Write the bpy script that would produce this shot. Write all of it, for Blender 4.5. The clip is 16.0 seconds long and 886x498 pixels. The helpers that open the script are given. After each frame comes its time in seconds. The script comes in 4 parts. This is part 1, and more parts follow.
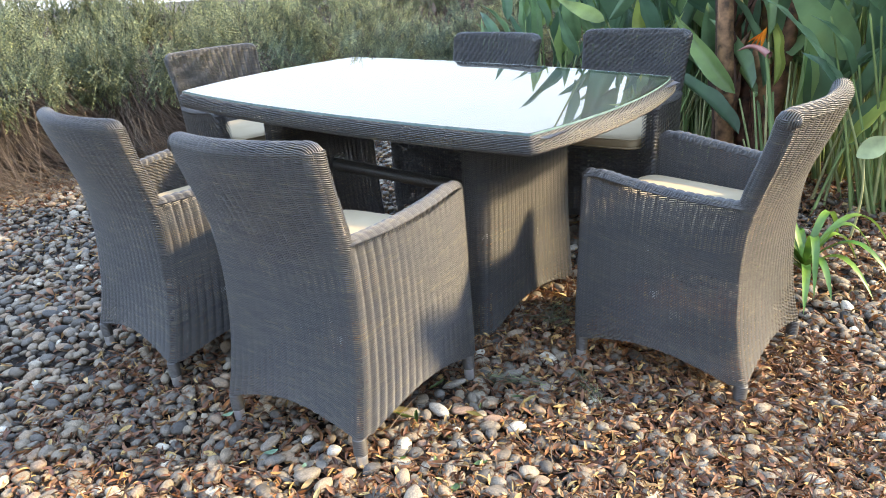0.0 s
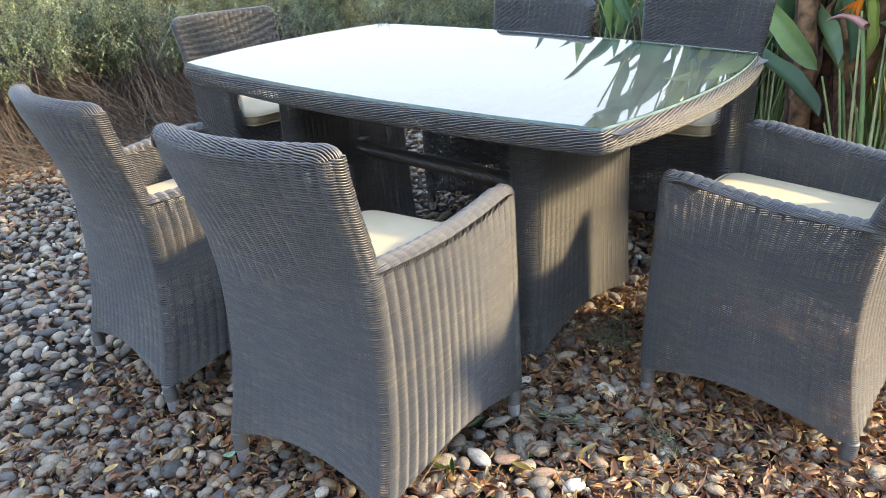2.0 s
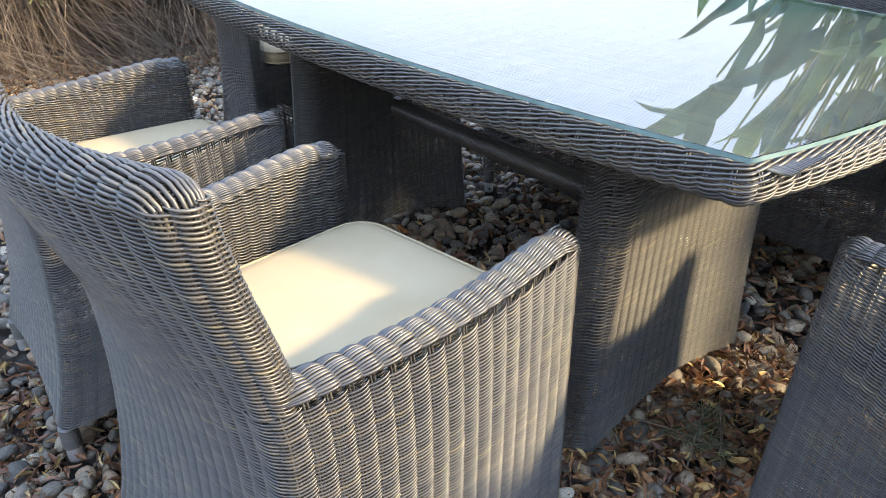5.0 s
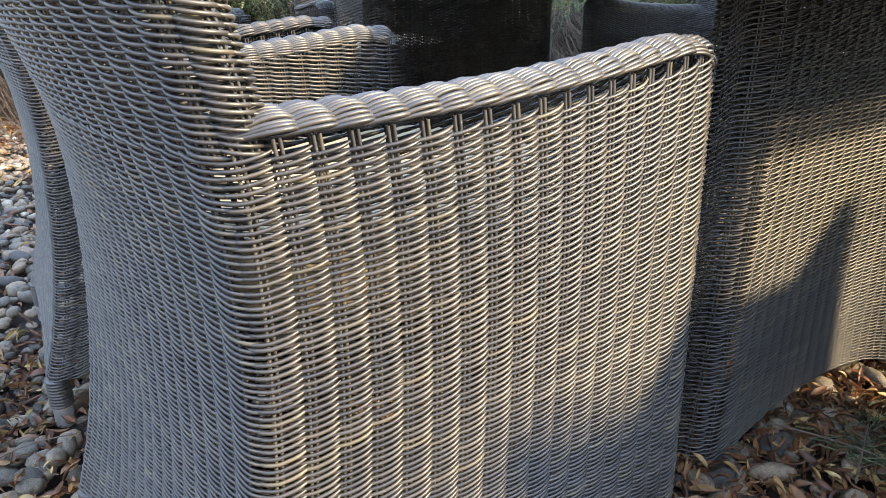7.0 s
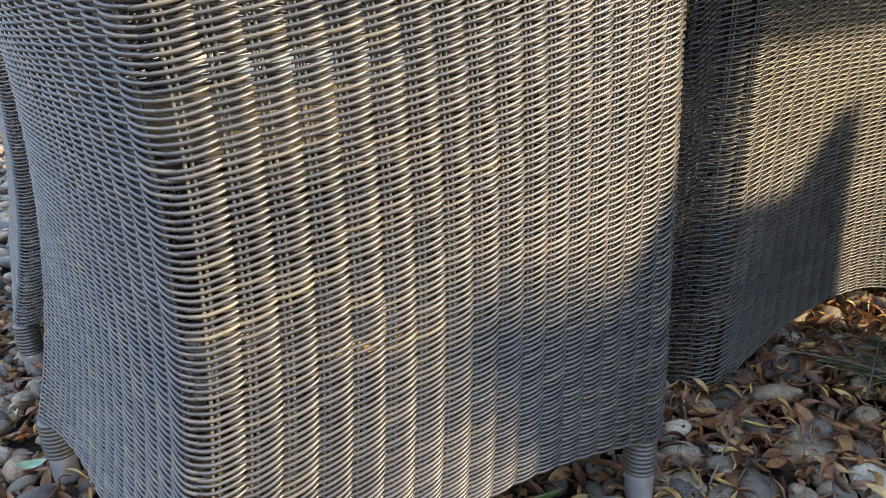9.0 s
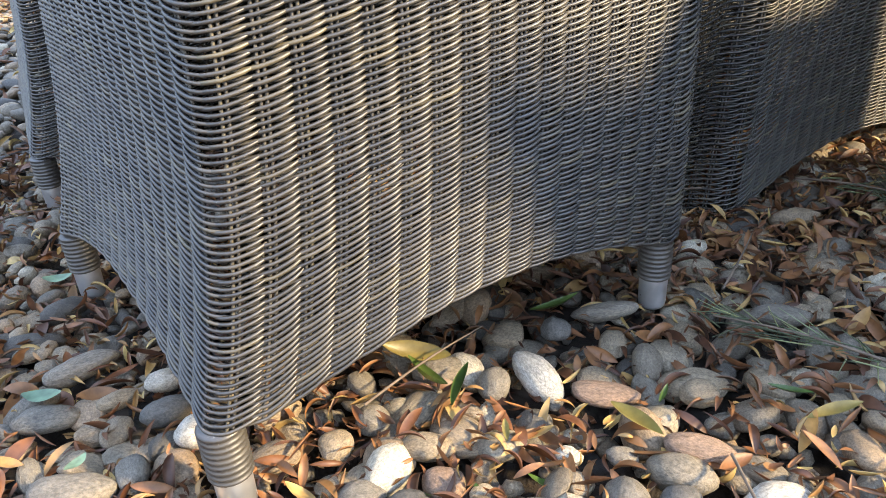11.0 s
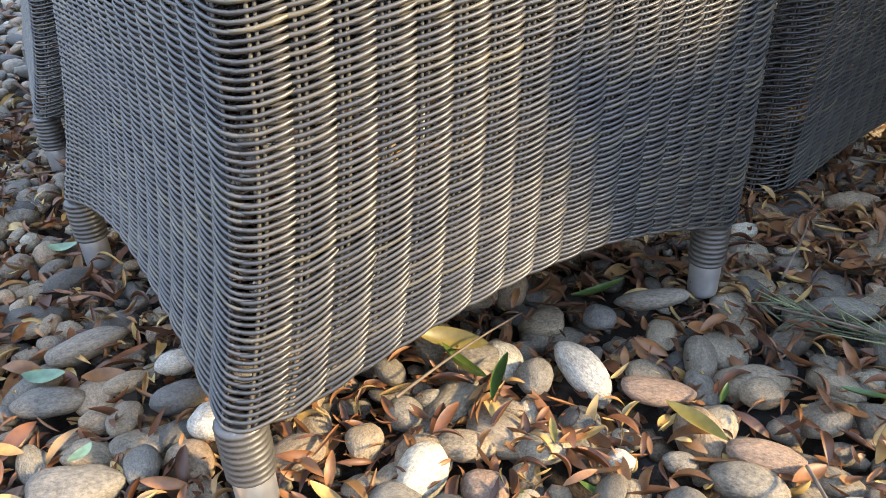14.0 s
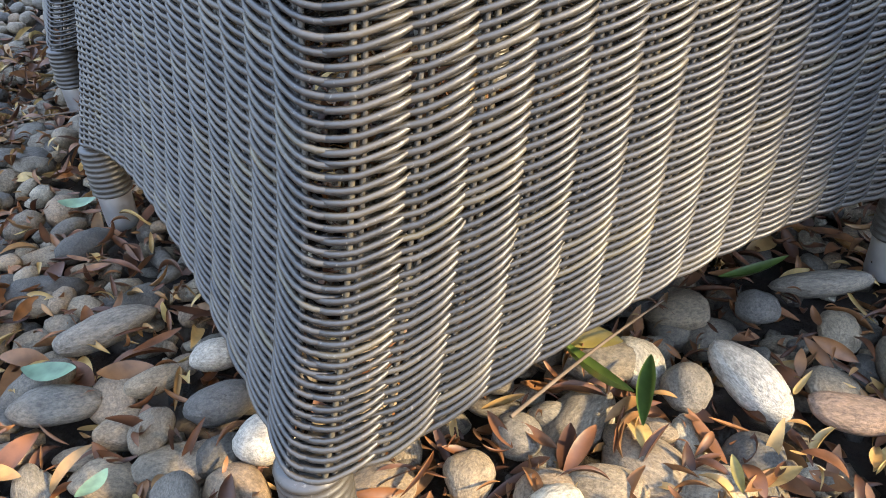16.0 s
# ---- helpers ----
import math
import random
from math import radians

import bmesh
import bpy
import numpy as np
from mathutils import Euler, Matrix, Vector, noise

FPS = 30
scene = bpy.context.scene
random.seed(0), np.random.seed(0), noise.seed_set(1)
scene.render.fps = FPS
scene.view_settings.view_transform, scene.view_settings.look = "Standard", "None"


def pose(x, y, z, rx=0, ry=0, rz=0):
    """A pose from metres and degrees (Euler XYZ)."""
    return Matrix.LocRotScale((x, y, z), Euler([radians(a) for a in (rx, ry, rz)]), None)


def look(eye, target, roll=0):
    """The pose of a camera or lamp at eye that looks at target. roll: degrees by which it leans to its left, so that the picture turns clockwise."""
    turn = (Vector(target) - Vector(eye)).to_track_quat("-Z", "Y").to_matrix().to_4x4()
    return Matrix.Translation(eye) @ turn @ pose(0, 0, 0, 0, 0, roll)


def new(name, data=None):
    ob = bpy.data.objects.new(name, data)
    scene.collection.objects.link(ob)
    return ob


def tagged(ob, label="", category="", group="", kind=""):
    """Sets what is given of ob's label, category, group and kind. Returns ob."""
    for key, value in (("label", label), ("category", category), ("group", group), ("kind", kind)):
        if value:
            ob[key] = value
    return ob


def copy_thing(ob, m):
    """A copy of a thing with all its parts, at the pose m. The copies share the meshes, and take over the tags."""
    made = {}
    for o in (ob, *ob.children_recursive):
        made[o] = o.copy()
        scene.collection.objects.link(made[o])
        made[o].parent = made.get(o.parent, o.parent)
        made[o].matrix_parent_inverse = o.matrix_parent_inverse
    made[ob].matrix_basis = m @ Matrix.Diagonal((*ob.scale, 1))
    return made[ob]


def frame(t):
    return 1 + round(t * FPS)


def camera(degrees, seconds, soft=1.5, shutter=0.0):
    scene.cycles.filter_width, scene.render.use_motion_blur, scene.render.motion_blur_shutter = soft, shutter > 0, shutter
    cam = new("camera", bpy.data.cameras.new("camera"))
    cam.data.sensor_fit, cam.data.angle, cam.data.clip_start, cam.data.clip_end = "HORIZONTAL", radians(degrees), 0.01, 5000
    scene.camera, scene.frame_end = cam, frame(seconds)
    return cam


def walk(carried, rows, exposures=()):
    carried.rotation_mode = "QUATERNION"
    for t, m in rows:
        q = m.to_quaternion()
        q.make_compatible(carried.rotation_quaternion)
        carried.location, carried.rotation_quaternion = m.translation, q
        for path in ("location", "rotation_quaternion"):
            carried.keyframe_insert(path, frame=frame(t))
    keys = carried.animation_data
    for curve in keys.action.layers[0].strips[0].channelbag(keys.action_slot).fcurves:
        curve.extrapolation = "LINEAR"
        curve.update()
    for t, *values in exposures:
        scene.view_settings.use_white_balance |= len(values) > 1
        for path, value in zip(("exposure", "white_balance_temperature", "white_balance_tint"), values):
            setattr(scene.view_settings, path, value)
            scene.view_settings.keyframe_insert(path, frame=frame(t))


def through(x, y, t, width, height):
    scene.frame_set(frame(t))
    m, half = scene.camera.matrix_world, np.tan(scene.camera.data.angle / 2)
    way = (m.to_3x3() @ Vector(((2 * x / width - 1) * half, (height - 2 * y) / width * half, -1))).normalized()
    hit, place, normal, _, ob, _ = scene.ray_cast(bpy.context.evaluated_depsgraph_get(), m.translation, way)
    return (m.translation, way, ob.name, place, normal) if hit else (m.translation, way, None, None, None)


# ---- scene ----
cam = camera(62.9, 16.0, soft=0.75)
PATH = [
    (0, (0.308, 0.419, 1.232), (0.128, 2.267, 0.488), -3.9),
    (0.5, (0.306, 0.525, 1.223), (0.105, 2.354, 0.438), -3.9),
    (1, (0.317, 0.615, 1.219), (0.084, 2.423, 0.395), -3.7),
    (1.5, (0.3, 0.683, 1.218), (0.05, 2.483, 0.382), -3.6),
    (2, (0.226, 0.804, 1.213), (-0.02, 2.607, 0.382), -3.7),
    (2.5, (0.169, 0.901, 1.216), (-0.032, 2.707, 0.379), -4.2),
    (3, (0.169, 1.035, 1.21), (-0.039, 2.828, 0.349), -3.9),
    (3.2, (0.179, 1.097, 1.207), (-0.052, 2.882, 0.335), -3.6),
    (5.3, (0.225, 1.555, 1.042), (-0.258, 3.231, 0.062), 0.4),
    (5.5, (0.219, 1.585, 0.976), (-0.295, 3.264, 0.019), 0.5),
    (6, (0.197, 1.626, 0.862), (-0.406, 3.326, -0.001), 0.7),
    (6.5, (0.198, 1.639, 0.773), (-0.461, 3.358, -0.009), 0.7),
    (7, (0.213, 1.641, 0.698), (-0.5, 3.375, 0.002), -0.5),
    (7.5, (0.235, 1.647, 0.649), (-0.519, 3.385, 0.007), -1.7),
    (8, (0.249, 1.668, 0.621), (-0.509, 3.414, 0.006), -2.4),
    (8.5, (0.245, 1.671, 0.597), (-0.496, 3.414, -0.046), -2.5),
    (9, (0.246, 1.667, 0.565), (-0.492, 3.395, -0.121), -2.4),
    (9.5, (0.247, 1.656, 0.536), (-0.492, 3.36, -0.206), -2.4),
    (10, (0.25, 1.64, 0.511), (-0.493, 3.309, -0.302), -2.5),
    (10.2, (0.26, 1.637, 0.5), (-0.49, 3.289, -0.342), -2.8),
    (12.3, (0.242, 1.634, 0.461), (-0.483, 3.191, -0.563), -3.2),
    (12.5, (0.244, 1.629, 0.467), (-0.486, 3.188, -0.55), -3.1),
    (13, (0.23, 1.623, 0.469), (-0.513, 3.184, -0.538), -2.7),
    (13.5, (0.221, 1.651, 0.457), (-0.528, 3.211, -0.544), -2.6),
    (14, (0.2, 1.676, 0.448), (-0.539, 3.234, -0.567), -2.0),
    (14.5, (0.159, 1.686, 0.44), (-0.57, 3.235, -0.593), -0.8),
    (15, (0.129, 1.71, 0.427), (-0.6, 3.242, -0.632), -0.2),
    (15.5, (0.093, 1.732, 0.41), (-0.66, 3.236, -0.671), -1.0),
    (16, (0.079, 1.778, 0.374), (-0.704, 3.241, -0.742), -2.5),
]
walk(cam, [(t, look(eye, target, roll)) for t, eye, target, roll in PATH], [(0.0, 1.5), (16.0, 1.5)])

# ---------------------------------------------------------------- world, sun
SUN_AZ, SUN_EL = 3.0, 29.0      # direction towards the sun, degrees from +x, and its height
world = bpy.data.worlds.new("sky")
scene.world = world
world.use_nodes = True
wn = world.node_tree
bg = wn.nodes["Background"]
sky = wn.nodes.new("ShaderNodeTexSky")
sky.sky_type, sky.sun_disc = "NISHITA", False
sky.sun_elevation, sky.sun_rotation = radians(SUN_EL), radians(90 - SUN_AZ)
sky.air_density, sky.dust_density, sky.ozone_density = 1.0, 0.8, 1.6
wcoord = wn.nodes.new("ShaderNodeTexCoord")
wmap = wn.nodes.new("ShaderNodeMapping")
wmap.inputs["Scale"].default_value = (1.2, 1.2, 3.0)
wnoise = wn.nodes.new("ShaderNodeTexNoise")
wnoise.inputs["Scale"].default_value, wnoise.inputs["Detail"].default_value = 1.1, 2.0
wramp = wn.nodes.new("ShaderNodeValToRGB")
wramp.color_ramp.elements[0].position, wramp.color_ramp.elements[1].position = 0.30, 0.62
wramp.color_ramp.elements[0].color, wramp.color_ramp.elements[1].color = (0.5, 0.5, 0.5, 1), (0.9, 0.9, 0.9, 1)
wmix = wn.nodes.new("ShaderNodeMixRGB")
wsep = wn.nodes.new("ShaderNodeSeparateXYZ")
whaze = wn.nodes.new("ShaderNodeValToRGB")
whaze.color_ramp.elements[0].position, whaze.color_ramp.elements[1].position = 0.25, 0.65
whaze.color_ramp.elements[0].color, whaze.color_ramp.elements[1].color = (0.37, 0.41, 0.47, 1), (0.60, 0.80, 1.20, 1)
wgain = wn.nodes.new("ShaderNodeMixRGB")
wgain.blend_type, wgain.inputs["Fac"].default_value, wgain.inputs["Color2"].default_value = "MULTIPLY", 1.0, (9.5, 9.5, 9.5, 1)
wn.links.new(wcoord.outputs["Generated"], wsep.inputs["Vector"])
wn.links.new(wsep.outputs["Z"], whaze.inputs["Fac"])
wn.links.new(whaze.outputs["Color"], wgain.inputs["Color1"])
wn.links.new(wgain.outputs["Color"], wmix.inputs["Color2"])
wn.links.new(wcoord.outputs["Generated"], wmap.inputs["Vector"])
wn.links.new(wmap.outputs["Vector"], wnoise.inputs["Vector"])
wn.links.new(wnoise.outputs["Fac"], wramp.inputs["Fac"])
wn.links.new(wramp.outputs["Color"], wmix.inputs["Fac"])
wn.links.new(sky.outputs["Color"], wmix.inputs["Color1"])
wn.links.new(wmix.outputs["Color"], bg.inputs["Color"])
bg.inputs["Strength"].default_value = 0.165

sun = new("sun", bpy.data.lights.new("sun", "SUN"))
sun.data.energy, sun.data.angle, sun.data.color = 4.8, radians(4.0), (1.0, 0.78, 0.47)
az, el = radians(SUN_AZ), radians(SUN_EL)
sun.matrix_world = look((6 * math.cos(az) * math.cos(el), 6 * math.sin(az) * math.cos(el), 6 * math.sin(el)), (0, 0, 0))


# ---------------------------------------------------------------- materials
def material(name, rough=0.6, metal=0.0):
    m = bpy.data.materials.new(name)
    m.use_nodes = True
    b = m.node_tree.nodes["Principled BSDF"]
    b.inputs["Roughness"].default_value, b.inputs["Metallic"].default_value = rough, metal
    return m, m.node_tree, b


def noise_node(nt, scale, detail=3.0, stretch=(1, 1, 1), coord="Object", rough=0.5):
    tc, mp, nz = (nt.nodes.new(k) for k in ("ShaderNodeTexCoord", "ShaderNodeMapping", "ShaderNodeTexNoise"))
    mp.inputs["Scale"].default_value = stretch
    nz.inputs["Scale"].default_value, nz.inputs["Detail"].default_value = scale, detail
    nz.inputs["Roughness"].default_value = rough
    nt.links.new(tc.outputs[coord], mp.inputs["Vector"])
    nt.links.new(mp.outputs["Vector"], nz.inputs["Vector"])
    return nz.outputs["Fac"]


def ramp(nt, fac, stops):
    r = nt.nodes.new("ShaderNodeValToRGB")
    e = r.color_ramp.elements
    while len(e) < len(stops):
        e.new(0.5)
    for k, (p, c) in zip(e, stops):
        k.position, k.color = p, (*c, 1)
    nt.links.new(fac, r.inputs["Fac"])
    return r.outputs["Color"]


def mix(nt, a, b, fac, mode="MIX"):
    m = nt.nodes.new("ShaderNodeMixRGB")
    m.blend_type = mode
    for key, v in (("Color1", a), ("Color2", b), ("Fac", fac)):
        if isinstance(v, (int, float)):
            m.inputs[key].default_value = v
        elif isinstance(v, tuple):
            m.inputs[key].default_value = (*v, 1)
        else:
            nt.links.new(v, m.inputs[key])
    return m.outputs["Color"]


def bump(nt, b, height, strength=0.3, dist=0.002):
    n = nt.nodes.new("ShaderNodeBump")
    n.inputs["Strength"].default_value, n.inputs["Distance"].default_value = strength, dist
    nt.links.new(height, n.inputs["Height"])
    nt.links.new(n.outputs["Normal"], b.inputs["Normal"])


def wicker_material():
    m, nt, b = material("wicker", 0.45)
    geo = nt.nodes.new("ShaderNodeNewGeometry")
    # every strand has its own tone, from charcoal over taupe to a weathered olive
    base = ramp(nt, geo.outputs["Random Per Island"], [(0.0, (0.030, 0.029, 0.028)), (0.4, (0.044, 0.042, 0.040)), (0.75, (0.057, 0.053, 0.048)), (0.93, (0.071, 0.065, 0.054)), (1.0, (0.098, 0.086, 0.055))])
    rows = noise_node(nt, 1.0, 2.0, (4, 4, 130))
    col = mix(nt, base, ramp(nt, rows, [(0.35, (0.80, 0.80, 0.82)), (0.65, (1.22, 1.19, 1.12))]), 1.0, "MULTIPLY")
    blot = noise_node(nt, 9.0, 3.0)
    col = mix(nt, col, ramp(nt, blot, [(0.35, (0.82, 0.82, 0.85)), (0.7, (1.15, 1.10, 1.0))]), 1.0, "MULTIPLY")
    dust = noise_node(nt, 420.0, 2.0)
    col = mix(nt, col, (0.34, 0.32, 0.29), ramp(nt, dust, [(0.66, (0, 0, 0)), (0.78, (0.4, 0.4, 0.4))]))
    nt.links.new(col, b.inputs["Base Color"])
    b.inputs["Specular IOR Level"].default_value = 0.9
    fine = noise_node(nt, 700.0, 2.0)
    nt.links.new(ramp(nt, fine, [(0.3, (0.38,) * 3), (0.7, (0.54,) * 3)]), b.inputs["Roughness"])
    bump(nt, b, fine, 0.15, 0.0004)
    return m


def fabric_material():
    m, nt, b = material("cream_fabric", 0.9)
    blot = noise_node(nt, 7.0, 4.0)
    col = ramp(nt, blot, [(0.3, (0.34, 0.265, 0.155)), (0.7, (0.395, 0.315, 0.195))])
    nt.links.new(col, b.inputs["Base Color"])
    fine = noise_node(nt, 900.0, 2.0)
    bump(nt, b, fine, 0.25, 0.0006)
    return m


def metal_material():
    m, nt, b = material("aluminium", 0.35, 0.85)
    n = noise_node(nt, 60.0, 3.0)
    nt.links.new(ramp(nt, n, [(0.3, (0.66, 0.66, 0.67)), (0.7, (0.80, 0.80, 0.80))]), b.inputs["Base Color"])
    nt.links.new(ramp(nt, n, [(0.3, (0.25,) * 3), (0.7, (0.5,) * 3)]), b.inputs["Roughness"])
    return m


def glass_material():
    m, nt, b = material("glass", 0.01)
    b.inputs["Base Color"].default_value = (0.90, 0.96, 0.95, 1)
    b.inputs["Transmission Weight"].default_value, b.inputs["IOR"].default_value = 1.0, 1.52
    return m


STONE_TONES = [(0.0, (0.060, 0.055, 0.048)), (0.2, (0.140, 0.122, 0.097)), (0.4, (0.230, 0.188, 0.130)), (0.55, (0.240, 0.170, 0.108)),
               (0.70, (0.265, 0.210, 0.142)), (0.83, (0.081, 0.073, 0.061)), (0.96, (0.35, 0.30, 0.22)), (1.0, (0.52, 0.47, 0.37))]


def stone_material(name, source, stops=None):
    m, nt, b = material(name, 0.62)
    if source == "object":
        info = nt.nodes.new("ShaderNodeObjectInfo")
        rnd = info.outputs["Random"]
    else:
        geo = nt.nodes.new("ShaderNodeNewGeometry")
        rnd = geo.outputs["Random Per Island"]
    tone = ramp(nt, rnd, STONE_TONES if stops is None else stops)
    unit = 0.016 if source == "object" else 1.0
    n1 = noise_node(nt, 60.0 * unit, 8.0, rough=0.72)
    col = mix(nt, tone, ramp(nt, n1, [(0.30, (0.60, 0.58, 0.55)), (0.5, (1, 1, 1)), (0.70, (1.35, 1.28, 1.16))]), 1.0, "MULTIPLY")
    n2 = noise_node(nt, 520.0 * unit, 4.0, rough=0.7)
    col = mix(nt, col, ramp(nt, n2, [(0.36, (0.55, 0.55, 0.55)), (0.64, (1.45, 1.43, 1.4))]), 0.8, "MULTIPLY")
    nt.links.new(col, b.inputs["Base Color"])
    bump(nt, b, n1, 0.9, 0.006)
    return m


def leaf_material(name, stops, source="island", rough=0.5, scale=30.0, through=0.0, low=0.65, high=1.3):
    m, nt, b = material(name, rough)
    if source == "object":
        info = nt.nodes.new("ShaderNodeObjectInfo")
        rnd = info.outputs["Random"]
    else:
        geo = nt.nodes.new("ShaderNodeNewGeometry")
        rnd = geo.outputs["Random Per Island"]
    tone = ramp(nt, rnd, stops)
    n1 = noise_node(nt, scale, 4.0)
    col = mix(nt, tone, ramp(nt, n1, [(0.32, (low, low, low)), (0.68, (high, high, high * 0.96))]), 1.0, "MULTIPLY")
    nt.links.new(col, b.inputs["Base Color"])
    bump(nt, b, n1, 0.2, 0.002)
    if through:
        tr = nt.nodes.new("ShaderNodeBsdfTranslucent")
        nt.links.new(col, tr.inputs["Color"])
        ad = nt.nodes.new("ShaderNodeMixShader")
        ad.inputs["Fac"].default_value = through
        out = nt.nodes["Material Output"]
        nt.links.new(b.outputs["BSDF"], ad.inputs[1])
        nt.links.new(tr.outputs["BSDF"], ad.inputs[2])
        nt.links.new(ad.outputs["Shader"], out.inputs["Surface"])
    return m


def soil_material():
    m, nt, b = material("soil", 0.95)
    n1, n2 = noise_node(nt, 9.0, 6.0, rough=0.7), noise_node(nt, 140.0, 5.0, rough=0.7)
    col = mix(nt, ramp(nt, n1, [(0.3, (0.016, 0.012, 0.009)), (0.7, (0.036, 0.027, 0.020))]),
              ramp(nt, n2, [(0.3, (0.5, 0.5, 0.5)), (0.7, (1.6, 1.45, 1.3))]), 1.0, "MULTIPLY")
    # small stones pressed into the earth
    tc, vo = nt.nodes.new("ShaderNodeTexCoord"), nt.nodes.new("ShaderNodeTexVoronoi")
    vo.inputs["Scale"].default_value = 26.0
    nt.links.new(tc.outputs["Object"], vo.inputs["Vector"])
    sep = nt.nodes.new("ShaderNodeSeparateColor")
    nt.links.new(vo.outputs["Color"], sep.inputs["Color"])
    grit = ramp(nt, sep.outputs["Red"], [(0.0, (0.03, 0.029, 0.028)), (0.4, (0.06, 0.055, 0.048)), (0.7, (0.085, 0.062, 0.045)), (1.0, (0.15, 0.135, 0.115))])
    body = ramp(nt, vo.outputs["Distance"], [(0.30, (1, 1, 1)), (0.52, (0, 0, 0))])
    col = mix(nt, col, grit, body)
    nt.links.new(col, b.inputs["Base Color"])
    bump(nt, b, n2, 0.8, 0.01)
    return m


def glass_edge_material():
    m, nt, b = material("glass_edge", 0.25)
    n = noise_node(nt, 30.0, 2.0)
    nt.links.new(ramp(nt, n, [(0.3, (0.13, 0.21, 0.20)), (0.7, (0.20, 0.29, 0.28))]), b.inputs["Base Color"])
    return m


EDGE = glass_edge_material()
WICKER, FABRIC, METAL, GLASS, SOIL = wicker_material(), fabric_material(), metal_material(), glass_material(), soil_material()
NAMED_STONES = [stone_material(n, "object", [(0.0, a), (1.0, b)]) for n, a, b in (
    ("grey_stone", (0.140, 0.125, 0.102), (0.205, 0.178, 0.142)), ("slate_stone", (0.073, 0.069, 0.064), (0.118, 0.110, 0.098)),
    ("tan_stone", (0.22, 0.172, 0.113), (0.28, 0.222, 0.152)), ("white_stone", (0.39, 0.36, 0.305), (0.50, 0.46, 0.39)), ("pink_stone", (0.20, 0.130, 0.088), (0.24, 0.162, 0.114)))]
STONE, STONES = stone_material("river_stone", "object"), stone_material("river_stones", "island")
DRY = [(0.0, (0.060, 0.024, 0.012)), (0.25, (0.15, 0.060, 0.025)), (0.5, (0.25, 0.115, 0.045)), (0.72, (0.10, 0.042, 0.023)), (0.86, (0.34, 0.19, 0.070)), (1.0, (0.48, 0.34, 0.13))]
LITTER, LITTERS = leaf_material("dry_leaf", DRY, "object", 0.5, 3.0, 0.15), leaf_material("dry_leaves", DRY, "island", 0.5, 80, 0.15)
GREENLEAF = leaf_material("fresh_leaf", [(0, (0.05, 0.095, 0.02)), (0.7, (0.085, 0.135, 0.03)), (1, (0.16, 0.18, 0.04))], "object", 0.4, 3.0, 0.15)
MINTLEAF = leaf_material("pale_green_leaf", [(0, (0.16, 0.25, 0.16)), (1, (0.19, 0.28, 0.18))], "object", 0.5, 3.0, 0.15)
OLIVELEAF = leaf_material("fading_leaf", [(0, (0.15, 0.13, 0.035)), (1, (0.22, 0.17, 0.05))], "object", 0.45, 4.0, 0.15)
NEEDLES = leaf_material("rosemary_needles", [(0.0, (0.060, 0.078, 0.042)), (0.4, (0.125, 0.150, 0.082)), (0.75, (0.200, 0.225, 0.125)), (1.0, (0.33, 0.33, 0.14))], "island", 0.5, 9.0, 0.25, 0.30, 1.65)
TWIG = leaf_material("dry_twig", [(0.0, (0.055, 0.040, 0.031)), (0.5, (0.115, 0.084, 0.063)), (1.0, (0.22, 0.17, 0.125))], "island", 0.85, 60)
BLADE = leaf_material("strelitzia_blade", [(0.0, (0.105, 0.185, 0.120)), (0.5, (0.175, 0.275, 0.150)), (0.85, (0.29, 0.40, 0.15)), (1.0, (0.43, 0.48, 0.12))], "object", 0.3, 6.0, 0.52)
STALK = leaf_material("strelitzia_stalk", [(0.0, (0.13, 0.21, 0.07)), (0.6, (0.23, 0.29, 0.11)), (1.0, (0.40, 0.38, 0.18))], "object", 0.4, 8.0)
BARK = leaf_material("sheath_bark", [(0.0, (0.050, 0.026, 0.018)), (0.5, (0.115, 0.050, 0.030)), (1.0, (0.22, 0.12, 0.06))], "object", 0.6, 22.0, 0.0, 0.3, 1.9)
PETAL = leaf_material("orange_petal", [(0, (0.75, 0.22, 0.02)), (1, (0.85, 0.30, 0.02))], "object", 0.5, 20.0, 0.2)
BRACT = leaf_material("pink_bract", [(0, (0.30, 0.12, 0.12)), (1, (0.34, 0.16, 0.13))], "object", 0.45, 20.0)


# ---------------------------------------------------------------- mesh helpers
def mesh_data(name, verts, faces, mat, smooth=True):
    """A mesh from arrays of corners and of quads or triangles."""
    me = bpy.data.meshes.new(name)
    v, f = np.asarray(verts, dtype=np.float32).reshape(-1, 3), np.asarray(faces, dtype=np.int32)
    k = f.shape[1]
    me.vertices.add(len(v))
    me.vertices.foreach_set("co", v.ravel())
    me.loops.add(f.size)
    me.loops.foreach_set("vertex_index", f.ravel())
    me.polygons.add(len(f))
    me.polygons.foreach_set("loop_start", np.arange(0, f.size, k, dtype=np.int32))
    me.update(calc_edges=True)
    if smooth:
        me.polygons.foreach_set("use_smooth", np.ones(len(f), dtype=bool))
    me.materials.append(mat)
    return me


def woven(name, data, parent):
    """A part made of very many strands."""
    ob = part(name, data, parent)
    ob["kind"] = "stuff"
    return ob


def part(name, data, parent, label="", at=None):
    ob = new(name, data)
    ob.parent = parent
    if at is not None:
        ob.matrix_basis = at
    if label:
        ob["label"] = label
    return ob


def bm_data(name, bm, mat, smooth=True):
    me = bpy.data.meshes.new(name)
    bm.to_mesh(me)
    bm.free()
    if smooth:
        for p in me.polygons:
            p.use_smooth = True
    me.materials.append(mat)
    return me


